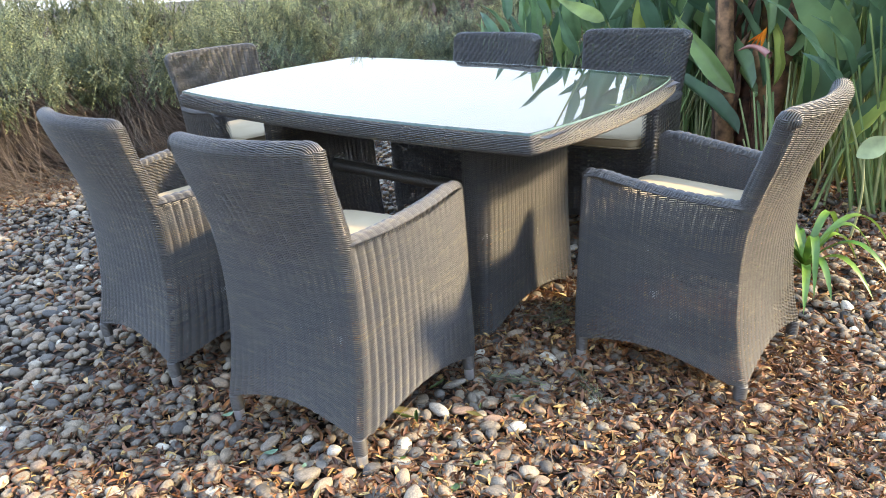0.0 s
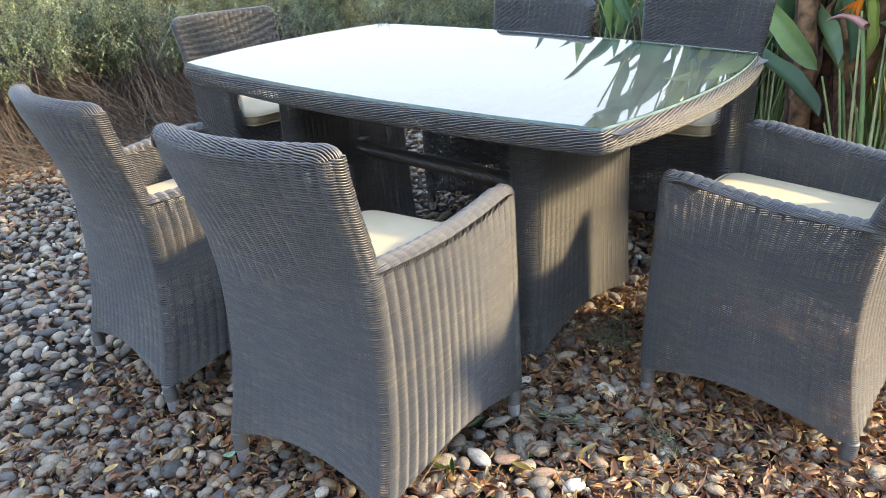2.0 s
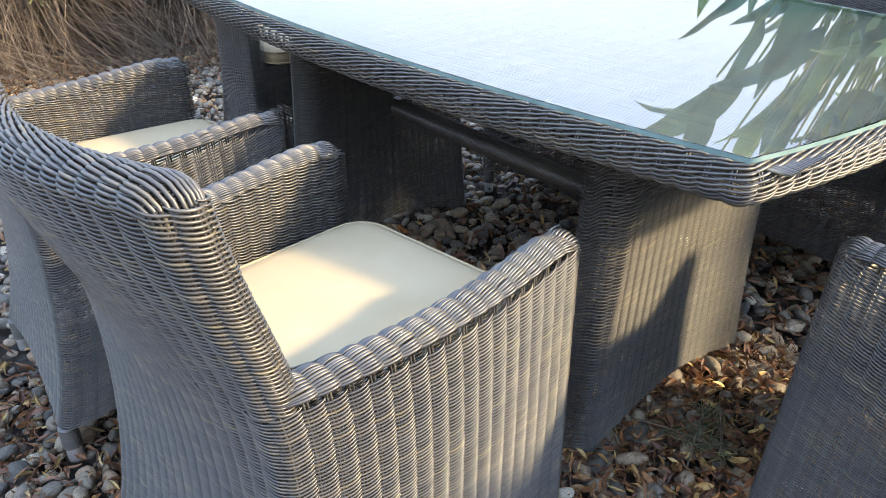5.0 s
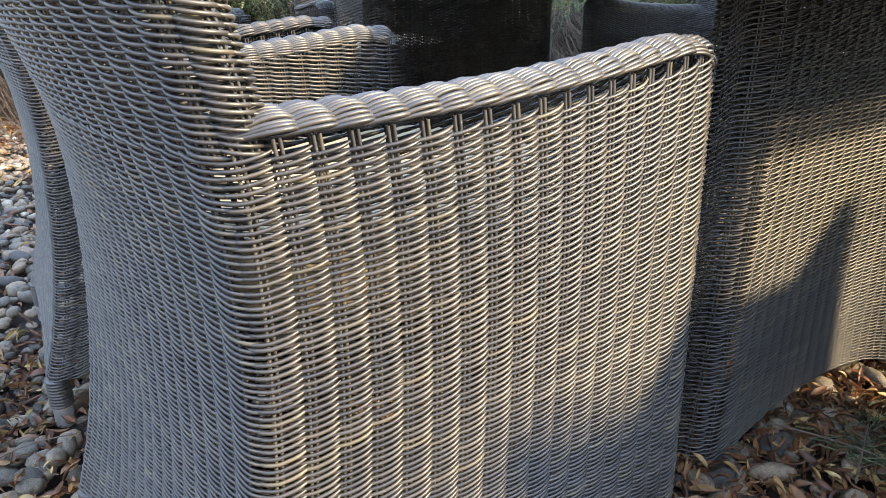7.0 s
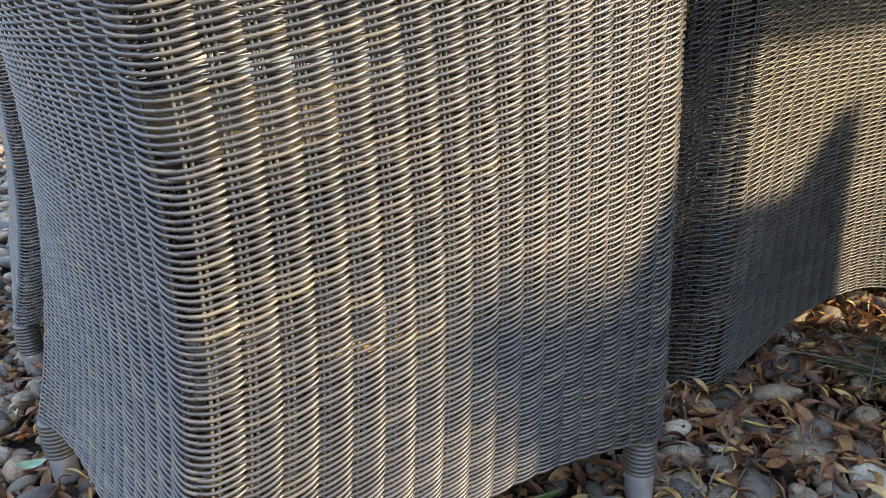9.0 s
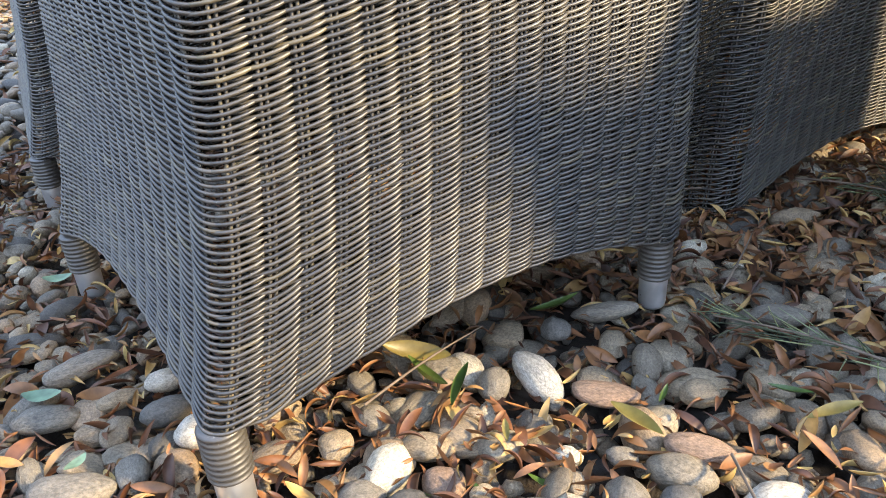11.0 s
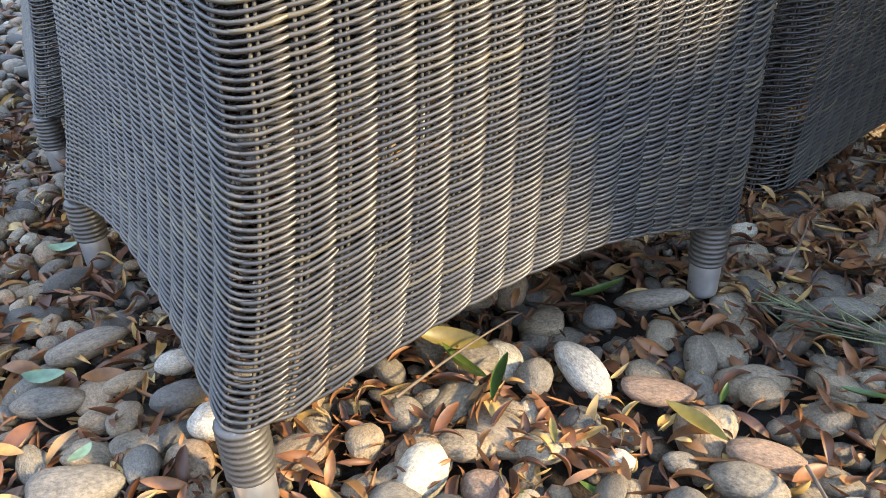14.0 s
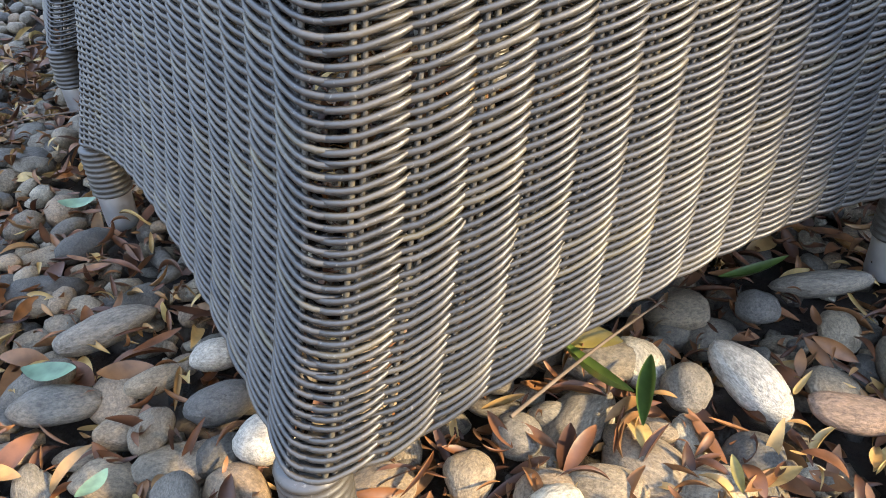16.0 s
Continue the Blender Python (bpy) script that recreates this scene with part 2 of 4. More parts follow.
def tubes(centre, across, radius, sides=5):
    """Tubes along polylines: centre and across (a side direction) are (count, points, 3); radius a number or (count, points)."""
    c, a = np.asarray(centre, float), np.asarray(across, float)
    n, k, _ = c.shape
    t = np.gradient(c, axis=1)
    t /= np.linalg.norm(t, axis=2, keepdims=True) + 1e-12
    a = a - (a * t).sum(2, keepdims=True) * t
    a /= np.linalg.norm(a, axis=2, keepdims=True) + 1e-12
    b = np.cross(t, a)
    ang = np.arange(sides) * 2 * np.pi / sides
    r = np.broadcast_to(np.asarray(radius, float), (n, k))[..., None, None]
    ring = c[:, :, None] + r * (np.cos(ang)[None, None, :, None] * a[:, :, None] + np.sin(ang)[None, None, :, None] * b[:, :, None])
    i = np.arange(n * k * sides).reshape(n, k, sides)
    j = np.roll(i, -1, axis=2)
    quads = np.stack([i[:, :-1], j[:, :-1], j[:, 1:], i[:, 1:]], -1).reshape(-1, 4)
    return ring.reshape(-1, 3), quads


def joined(pieces):
    v, f, base = [], [], 0
    for vv, ff in pieces:
        v.append(vv), f.append(ff + base)
        base += len(vv)
    return np.concatenate(v), np.concatenate(f)


def surface_frame(f, u, v):
    e = 1e-3
    p = f(u, v)
    du, dv = f(u + e, v) - f(u - e, v), f(u, v + e) - f(u, v - e)
    n = np.cross(du, dv)
    n /= np.linalg.norm(n, axis=-1, keepdims=True) + 1e-12
    dv /= np.linalg.norm(dv, axis=-1, keepdims=True) + 1e-12
    return p, n, dv


def weave(f, stakes, rows, fine, r=0.0016, out=0.0036, rise=1.0, pair=True, flip=1.0, seed=3, slant=None, fill=1.0):
    """Twined wicker on the surface f(u, v), u and v from 0 to 1: pairs of upright stakes, and rows of strands. Each strand comes from behind,
    runs flat over its stake, then climbs over the beginning of the next one and dips behind it; rise: the climb, in rows; fill: the share of the height that the rows take, above which the stakes stand bare."""
    rng = np.random.RandomState(seed)
    seg, sides = (11, 6) if fine else (7, 4)
    i, j = np.meshgrid(np.arange(stakes), np.arange(rows))
    i, j = i.ravel()[:, None], j.ravel()[:, None]
    s = np.linspace(-0.92, 0.90, seg)[None, :]
    wob = rng.normal(0, 1, (len(i), 1))
    lean = np.ones_like(wob) if slant is None else slant((i + 0.5) / stakes)
    u, v = (i + 0.5 + s * lean) / stakes + 0 * j, fill * (j + 0.5) / rows + 0 * s
    p, n, w = surface_frame(f, u, v)
    mid = (i + 0.5) / stakes
    step = np.linalg.norm(f(mid, (j + 1.0) / rows) - f(mid, (j + 0.0) / rows), axis=-1)
    gap = out * (1 + 0.08 * wob) * np.interp(s, (-0.95, -0.6, -0.3, 0.0, 0.3, 0.6, 0.8, 0.95), (-1.0, -0.6, 0.05, 0.75, 1.0, 0.75, 0.1, -0.8))
    climb = step * rise * (0.75 * s + 0.45 * s * s - 0.12) + 0.0003 * wob
    c = p + n * gap[..., None] * flip + w * climb[..., None]
    thick = r * (1 + 0.05 * rng.normal(0, 1, (len(i), 1))) * (1 - 0.55 * np.clip((np.abs(s) - 0.6) / 0.32, 0, 1))
    pieces = [tubes(c, n, thick, sides)]
    if pair:
        k = max(6, rows // 4)
        for d in (-1, 1):
            su = (np.arange(stakes)[:, None] + 0.5) / stakes + 0 * np.linspace(0, 1, k)[None, :]
            sv = np.linspace(0.0, 1.0, k)[None, :] + 0 * su
            p, n, w = surface_frame(f, su, sv)
            t = np.cross(w, n)
            pieces.append(tubes(p + t * 0.0022 * d, n, 0.0015, 5 if fine else 4))
    return joined(pieces)


# the layout's axes: origin under the middle of the front chair, x to its right, y the way that it faces
LAYOUT = pose(-0.1835, 2.28, 0, 0, 0, -31.5)


# ---------------------------------------------------------------- chairs
def profile(z):
    """Half width, rear and front of the chair's shell at height z."""
    hz = [0.07, 0.10, 0.15, 0.20, 0.26, 0.31, 0.36, 0.42, 0.47, 0.52, 0.56, 0.60, 0.64, 0.68, 0.72, 0.76, 0.80, 0.84, 0.90]
    w = np.interp(z, hz, [0.256, 0.253, 0.250, 0.248, 0.246, 0.244, 0.243, 0.242, 0.241, 0.241, 0.241, 0.241, 0.242, 0.244, 0.246, 0.249, 0.252, 0.255, 0.258])
    yb = np.interp(z, hz, [-0.263, -0.251, -0.236, -0.224, -0.213, -0.206, -0.201, -0.197, -0.196, -0.197, -0.200, -0.206, -0.215, -0.226, -0.238, -0.250, -0.261, -0.269, -0.278])
    yf = np.interp(z, hz, [0.270, 0.271] + [0.273] * 17)
    bow = np.interp(z, hz, [0.003, 0.004, 0.005, 0.006, 0.007, 0.008, 0.010, 0.012, 0.015, 0.018, 0.022, 0.026, 0.030, 0.034, 0.038, 0.042, 0.045, 0.048, 0.050])
    return w, yb, yf, bow


ARM, RIM_Z, ARM_RISE, TOP_Z, THICK = 0.046, 0.600, 0.032, 0.850, 0.046
FOOT_Z = 0.090
FRONT_W = 0.284


def side_x(w, t):
    """Half width along the side, t from the front (0) to the rear corner (1): broad and gently bowed, drawn in towards the back."""
    t = np.clip(t, 0, 1)
    return FRONT_W - (FRONT_W - w) * t ** 2.2 + 0.008 * np.sin(np.pi * t)


def pieces_path(q, spans):
    """Splits the parameter q (0 to 1) over spans: which span, and how far along it."""
    e = np.concatenate([[0], np.cumsum(spans)]) / np.sum(spans)
    k = np.clip(np.searchsorted(e, q, side="right") - 1, 0, len(spans) - 1)
    return k, (q - e[k]) / (e[k + 1] - e[k])


def outer_xy(q, z):
    """Half of the outer shell's outline, from the inner edge of the arm's front (q=0) to the middle of the back (q=1)."""
    w, yb, yf, bow = profile(z)
    R, rf = 0.017, 0.02
    wf = FRONT_W + 0 * w
    k, t = pieces_path(q, [0.022, 0.031, 0.46, 0.027, 0.228])
    x0, y0 = wf - rf - 0.028 * (1 - t), yf + 0 * t
    a = np.pi / 2 * (1 - t)
    x1, y1 = wf - rf + rf * np.cos(a), yf - rf + rf * np.sin(a)
    x2 = side_x(w, t)
    y2 = (yf - rf) + (yb + R - yf + rf) * t
    a = -np.pi / 2 * t
    bc = -bow * (1 - ((w - R) / w) ** 2)
    x3, y3 = w - R + R * np.cos(a), yb + R + R * np.sin(a) + bc * t
    x4 = (w - R) * (1 - t)
    y4 = yb - bow * (1 - (x4 / w) ** 2)
    x = np.choose(k, [x0, x1, x2, x3, x4])
    y = np.choose(k, [y0, y1, y2, y3, y4])
    return x, y


def mirror_path(u):
    """u over the whole outline: left and right sign, and the half outline's own parameter."""
    return np.where(u < 0.5, 1.0, -1.0), 1 - np.abs(2 * u - 1)


def arch(q):
    """How far the lower rim rises above its lowest point: zero at the legs."""
    side = np.clip((q - 0.08) / (0.64 - 0.08), 0, 1)
    rear = np.clip((q - 0.70) / 0.60, 0, 1)
    return 0.050 * np.sin(np.pi * side) * (q < 0.66) + 0.046 * np.sin(np.pi * rear) * (q >= 0.70)


def chair_outer(u, v):
    s, q = mirror_path(u)
    top = RIM_Z + ARM_RISE * np.clip(1 - (q - 0.07) / 0.53, 0, 1) ** 1.8
    z = FOOT_Z + (top - FOOT_Z) * v + arch(q) * (1 - np.clip(v, 0, 1)) ** 3
    x, y = outer_xy(q, z)
    return np.stack([s * x, y, z], -1)


def chair_back(u, v):
    """Closed outline of the upper back: rear face, edge, front face, edge."""
    z = RIM_Z - 0.012 + (TOP_Z - RIM_Z + 0.012) * v
    w, yb, yf, bow = profile(z)
    h = THICK / 2
    k, t = pieces_path(u % 1.0, [0.48, 0.08, 0.46, 0.08])
    xr = (w - h) * (1 - 2 * t)
    a = -np.pi / 2 - np.pi * t
    x = np.choose(k, [xr, -(w - h) + h * np.cos(a), -xr, (w - h) - h * np.cos(a)])
    yc = yb + h - bow * (1 - np.clip(x / w, -1, 1) ** 2)
    y = yc + np.choose(k, [-h + 0 * t, h * np.sin(a), h + 0 * t, -h * np.sin(a)])
    return np.stack([x, y, z], -1)


def chair_inner(u, v):
    """Inner faces of the arms and of the lower back."""
    s, q = mirror_path(u)
    z = 0.44 + (RIM_Z + ARM_RISE * np.clip(1 - q / 0.645, 0, 1) ** 1.8 - 0.44) * v
    w, yb, yf, bow = profile(z)
    k, t = pieces_path(q, [0.40, 0.06, 0.16])
    R = 0.04
    wi = w + 0.006 - ARM
    yi = yb + ARM
    a = -np.pi / 2 * t
    x = np.choose(k, [side_x(wi + ARM, t) - ARM, wi - R + R * np.cos(a), (wi - R) * (1 - t)])
    y = np.choose(k, [(yf - 0.005) + (yi + R - yf + 0.005) * t, yi + R + R * np.sin(a), yi - bow * (1 - (x / w) ** 2) * t])
    return np.stack([-s * x, y, z], -1)


def chair_apron(u, v):
    z = FOOT_Z + (0.445 - FOOT_Z) * v + 0.04 * np.sin(np.pi * np.clip(u, 0, 1)) * (1 - np.clip(v, 0, 1)) ** 3
    w, yb, yf, bow = profile(z)
    x = (FRONT_W - 0.014) * (2 * u - 1)
    return np.stack([-x, yf - 0.010 + 0 * x, z], -1)


def arm_rim(side):
    def f(u, v):
        """u along the arm from the back to its front, v over the rim from outside to inside."""
        w, yb, yf, bow = profile(RIM_Z)
        run = np.clip(u, -0.2, 1.2)
        y = (yb + 0.02) + (yf - yb - 0.045) * run
        t = (yf - y) / (yf - yb)
        xc = side_x(w, t) - ARM / 2
        a = np.pi * (0.04 + 1.0 * v)
        end = np.clip((run - 0.90) / 0.10, 0, 2)
        r = ARM / 2
        return np.stack([side * (xc + r * np.cos(a)), y, RIM_Z + ARM_RISE * np.clip(run, 0, 2) ** 1.8 + r * 0.58 * np.sin(a) - 0.012 * end ** 2], -1)
    return f


def arm_front(side):
    """The rounded end of the arm's rim, which turns down at the front."""
    def f(u, v):
        w, yb, yf, bow = profile(RIM_Z)
        b = np.pi / 2 * u
        xc, r = FRONT_W - ARM / 2, ARM / 2
        a = np.pi * (-0.10 + 1.2 * v)
        h = 0.026
        rad = h * (0.35 + 0.65 * np.clip(np.sin(a), 0, 1))
        y = yf - h + rad * np.sin(b)
        z = RIM_Z + ARM_RISE - h * 0.6 + (rad * 0.95) * np.cos(b)
        return np.stack([side * (xc + r * np.cos(a)), y, z], -1)
    return f


def top_rim(u, v):
    """Over the top of the back, v from the rear to the front; it turns down at both ends."""
    w, yb, yf, bow = profile(TOP_Z)
    h, e = THICK / 2, 0.075
    side = np.where(u < 0.5, 1.0, -1.0)
    q = 1 - np.abs(2 * u - 1)
    b = np.pi / 2 * np.clip(1 - q / e, 0, 1.3)
    c = w - 0.034
    x0 = c * (1 - np.clip((q - e) / (1 - e), 0, 1)) + 0.014 * np.sin(b)
    a = np.pi * (-0.08 + 1.16 * v)
    up = h * 0.85 * np.sin(a)
    x = side * (x0 + up * np.sin(b))
    yc = yb + h - bow * (1 - np.clip(x / w, -1, 1) ** 2)
    return np.stack([x, yc - h * np.cos(a), TOP_Z - 0.014 * (1 - np.cos(b)) + up * np.cos(b)], -1)


def turned(rings, sides=20, caps=True):
    """A turned body from (radius, z) rings."""
    bm = bmesh.new()
    loops = []
    for r, z in rings:
        loops.append([bm.verts.new((r * math.cos(2 * math.pi * k / sides), r * math.sin(2 * math.pi * k / sides), z)) for k in range(sides)])
    for a, b in zip(loops, loops[1:]):
        for k in range(sides):
            bm.faces.new((a[k], a[(k + 1) % sides], b[(k + 1) % sides], b[k]))
    if caps:
        bm.faces.new(loops[0][::-1]), bm.faces.new(loops[-1])
    return bm


def leg_data():
    rings = []
    n = 9
    for k in range(n):
        z0 = 0.039 + k * 0.0056
        rings += [(0.0170, z0), (0.0186, z0 + 0.0014), (0.0191, z0 + 0.0027), (0.0186, z0 + 0.0040)]
    rings.append((0.0168, 0.039 + n * 0.0056))
    return bm_data("leg", turned(rings), WICKER)


def foot_data():
    return bm_data("foot_cap", turned([(0.0120, 0.0), (0.0150, 0.003), (0.0156, 0.008), (0.0160, 0.038), (0.0160, 0.042)], 24), METAL)


LEG, FOOT = leg_data(), foot_data()


def rounded_slab(w, d, h, round_xy, edge, crown=0.0, nx=22, ny=22):
    """A padded slab: rounded outline, soft edges and a domed top; base at z=0."""
    bm = bmesh.new()

    def pt(a, b, k, inset):
        x, y = a * (w / 2 - inset), b * (d / 2 - inset)
        cx, cy = max(abs(x) - (w / 2 - inset - round_xy), 0), max(abs(y) - (d / 2 - inset - round_xy), 0)
        m, l = max(cx, cy), math.hypot(cx, cy)
        if l > 1e-9:
            x -= math.copysign(cx * (1 - m / l), x) if cx else 0
            y -= math.copysign(cy * (1 - m / l), y) if cy else 0
        return x, y
    top, bot = {}, {}
    for i in range(nx + 1):
        for j in range(ny + 1):
            a, b = 2 * i / nx - 1, 2 * j / ny - 1
            x, y = pt(a, b, 0, 0)
            e = max(abs(a), abs(b))
            dome = crown * (1 - a * a) * (1 - b * b)
            fall = edge * max(0, (e - 0.86) / 0.14) ** 2
            top[i, j] = bm.verts.new((x, y, h - fall + dome))
            bot[i, j] = bm.verts.new((x, y, fall))
    for i in range(nx):
        for j in range(ny):
            bm.faces.new((top[i, j], top[i + 1, j], top[i + 1, j + 1], top[i, j + 1]))
            bm.faces.new((bot[i, j], bot[i, j + 1], bot[i + 1, j + 1], bot[i + 1, j]))
    ring = [(i, 0) for i in range(nx)] + [(nx, j) for j in range(ny)] + [(i, ny) for i in range(nx, 0, -1)] + [(0, j) for j in range(ny, 0, -1)]
    for p, q in zip(ring, ring[1:] + ring[:1]):
        bm.faces.new((bot[p], bot[q], top[q], top[p]))
    return bm


def outline_tube(points, r, sides=6):
    p = np.array(points)[None]
    p = np.concatenate([p, p[:, :1], p[:, 1:2]], 1)
    up = np.zeros_like(p)
    up[..., 2] = 1
    return tubes(p, up, r, sides)


def wicker_chair(fine):
    root = new("wicker_armchair")
    f = fine
    woven("woven_shell", mesh_data("woven_shell", *weave(chair_outer, 58, 94, f, flip=-1.0, slant=lambda u: np.where(u < 0.343, -1.0, 1.0), fill=0.982), WICKER), root)
    woven("backrest", mesh_data("backrest", *weave(chair_back, 38, 49, f, flip=-1.0, seed=4), WICKER), root)
    woven("inner_panel", mesh_data("inner_panel", *weave(chair_inner, 42, 31, f, flip=-1.0, seed=5), WICKER), root)
    woven("front_apron", mesh_data("front_apron", *weave(chair_apron, 17, 64, f, seed=6), WICKER), root)
    for side in (1, -1):
        flip = 1.0 if side < 0 else -1.0
        arm = woven("armrest", mesh_data("armrest", *weave(arm_rim(side), 17, 17, f, r=0.0019, out=0.0040, rise=0.8, pair=False, flip=-flip, seed=7), WICKER), root)
        woven("arm_end", mesh_data("arm_end", *weave(arm_front(side), 2, 15, f, r=0.0020, out=0.0025, pair=False, flip=-flip, seed=8), WICKER), arm)
    woven("top_rail", mesh_data("top_rail", *weave(top_rim, 20, 16, f, r=0.0020, out=0.0038, rise=0.8, pair=False, flip=-1.0, seed=9), WICKER), root)
    bm = rounded_slab(0.46, 0.44, 0.012, 0.03, 0.002, 0, 4, 4)
    part("seat_board", bm_data("seat_board", bm, WICKER), root, "dark woven seat board", pose(0, 0.05, 0.432))
    for x, y in ((0.236, -0.243), (-0.236, -0.243), (0.264, 0.252), (-0.264, 0.252)):
        leg = part("leg", LEG, root, "", pose(x, y, 0))
        part("foot_cap", FOOT, leg, "bare aluminium foot cap")
    return root


def seat_cushion():
    w, d, h = 0.43, 0.455, 0.06
    root = new("seat_cushion")
    part("pad", bm_data("pad", rounded_slab(w, d, h, 0.055, 0.012, 0.010), FABRIC), root)
    pts = []
    for cx, cy, a0 in ((1, 1, 0), (-1, 1, 90), (-1, -1, 180), (1, -1, 270)):
        for k in range(7):
            a = radians(a0 + 15 * k)
            pts.append((cx * (w / 2 - 0.055) + 0.0565 * math.cos(a), cy * (d / 2 - 0.055) + 0.0565 * math.sin(a), 0))
    data = mesh_data("piping", *outline_tube(pts, 0.0035), FABRIC)
    part("piping", data, root, "cream piping cord", pose(0, 0, h - 0.012))
    part("piping", data, root, "cream piping cord", pose(0, 0, 0.012))
    return root


# places of the six chairs in the layout: x, y, turn; two have settled in the pebbles: tip, drop, lean
CHAIRS = [(0.003, 0.003, 2.3, 0, 0, -1.3), (-0.761, 0.029, -5.5), (0.771, 0.797, 85.1, -2.5, -0.012), (0.086, 1.745, 182.0), (-0.59, 1.57, 176.0), (-1.64, 1.072, -101.0)]
NOTES = ["dark grey-brown woven wicker armchair, its side in warm sun", "dark grey-brown woven wicker armchair beside its twin along the table",
         "dark woven wicker armchair at the head of the table", "dark woven wicker armchair in front of the green plants",
         "dark woven wicker armchair pushed in behind the table", "dark woven wicker armchair by the rosemary hedge"]
plain, pad = None, None
for k, (x, y, turn, *sunk) in enumerate(CHAIRS):
    tip, drop, lean = (list(sunk) + [0, 0, 0])[:3]
    m = LAYOUT @ pose(x, y, drop, 0, 0, turn) @ pose(0, 0, 0, -tip, lean, 0)
    if k == 0:
        chair = wicker_chair(True)
    elif plain is None:
        chair = plain = wicker_chair(False)
    else:
        chair = copy_thing(plain, m)
    chair.matrix_basis = m
    tagged(chair, NOTES[k], "chair", "chairs round the table")
    mc = m @ pose(0, 0.065, 0.4445)
    if pad is None:
        pad = seat_cushion()
        pad.matrix_basis = mc
        c = pad
    else:
        c = copy_thing(pad, mc)
    tagged(c, "cream fabric seat cushion with piped edges on a chair", "cushion", "seat cushions")


# ---------------------------------------------------------------- table
TABLE = LAYOUT @ pose(-0.4075, 0.930, 0, 0, 0.85, -2.6)
TL, TW, BOW_L, BOW_W, T_TOP = 0.838, 0.50, 0.06, 0.06, 0.773


def table_outline(u, grow=0.0):
    """The bowed outline, with rounded corners; u from 0 to 1 once round, anticlockwise from the near right corner."""
    k, t = pieces_path(u % 1.0, [2 * TW, 2 * TL, 2 * TW, 2 * TL])
    b = 4 * t * (1 - t)
    x = np.choose(k, [TL + BOW_W * b, TL * (1 - 2 * t), -TL - BOW_W * b, -TL * (1 - 2 * t)])
    y = np.choose(k, [-TW * (1 - 2 * t), TW + BOW_L * b, TW * (1 - 2 * t), -TW - BOW_L * b])
    return x, y


def outline_points(n, grow, soft=0.008):
    u = np.arange(n) / n
    x, y = table_outline(u)
    for _ in range(int(soft * n / 2)):
        x, y = (np.roll(x, 1) + 2 * x + np.roll(x, -1)) / 4, (np.roll(y, 1) + 2 * y + np.roll(y, -1)) / 4
    tx, ty = np.roll(x, -1) - np.roll(x, 1), np.roll(y, -1) - np.roll(y, 1)
    l = np.hypot(tx, ty)
    return x + grow * ty / l, y - grow * tx / l


OUT_X, OUT_Y = outline_points(800, 0.0)


def outline_at(u):
    q = (np.asarray(u) % 1.0) * 800
    i = np.floor(q).astype(int) % 800
    t = q - np.floor(q)
    j = (i + 1) % 800
    p, r = (i - 3) % 800, (i + 4) % 800
    x, y = OUT_X[i] * (1 - t) + OUT_X[j] * t, OUT_Y[i] * (1 - t) + OUT_Y[j] * t
    tx, ty = OUT_X[r] - OUT_X[p], OUT_Y[r] - OUT_Y[p]
    l = np.hypot(tx, ty)
    return x, y, ty / l, -tx / l


def table_rim(u, v):
    x, y, nx, ny = outline_at(u)
    a = np.pi * (-0.55 + 1.05 * v)
    r = 0.026
    o = r * np.cos(a) - 0.012
    return np.stack([x + nx * o, y + ny * o, T_TOP - 0.0290 + r * np.sin(a)], -1)


def table_leg_outline(sx):
    def f(u, v):
        """A panel leg, waisted in its height, with rounded corners; v from the floor to the top."""
        z = 0.0 + 0.73 * v
        flare = (1 - np.clip(v, 0, 1)) ** 2.2
        hx, hy, R = 0.052 + 0.012 * flare, 0.278 + 0.040 * flare, 0.04
        k, t = pieces_path(u % 1.0, [0.08, 0.06, 0.52, 0.06, 0.08, 0.06, 0.52, 0.06])
        sxs = np.array([1, 1, 1, -1, -1, -1, -1, 1])[k] * 1.0
        a = np.pi / 2 * t
        ex, ey = hx - R, hy - R
        x = np.choose(k, [ex * (2 * t - 1), ex + R * np.sin(a), hx + 0 * t, ex + R * np.cos(a), ex * (1 - 2 * t), -ex - R * np.sin(a), -hx + 0 * t, -ex - R * np.cos(a)])
        y = np.choose(k, [-hy + 0 * t, -ey - R * np.cos(a), ey * (2 * t - 1), ey + R * np.sin(a), hy + 0 * t, ey + R * np.cos(a), ey * (1 - 2 * t), -ey - R * np.sin(a)])
        lift = 0.07 * np.clip(1 - (y / ey) ** 2, 0, 1) * (1 - np.clip(v, 0, 1)) ** 3
        return np.stack([x + sx, y - 0.076, z + lift], -1)
    return f


def glass_top():
    bm = bmesh.new()
    x, y = outline_points(240, -0.003)
    lo, hi = T_TOP + 0.001, T_TOP + 0.009
    rings = [[bm.verts.new((a * s, b * s, z)) for a, b in zip(x, y)] for s, z in ((0.9985, lo), (1.0, lo + 0.0015), (1.0, hi - 0.0015), (0.9985, hi))]
    for p, q in zip(rings, rings[1:]):
        for k in range(240):
            bm.faces.new((p[k], p[(k + 1) % 240], q[(k + 1) % 240], q[k]))
    bm.faces.new(rings[0][::-1]), bm.faces.new(rings[-1])
    return bm


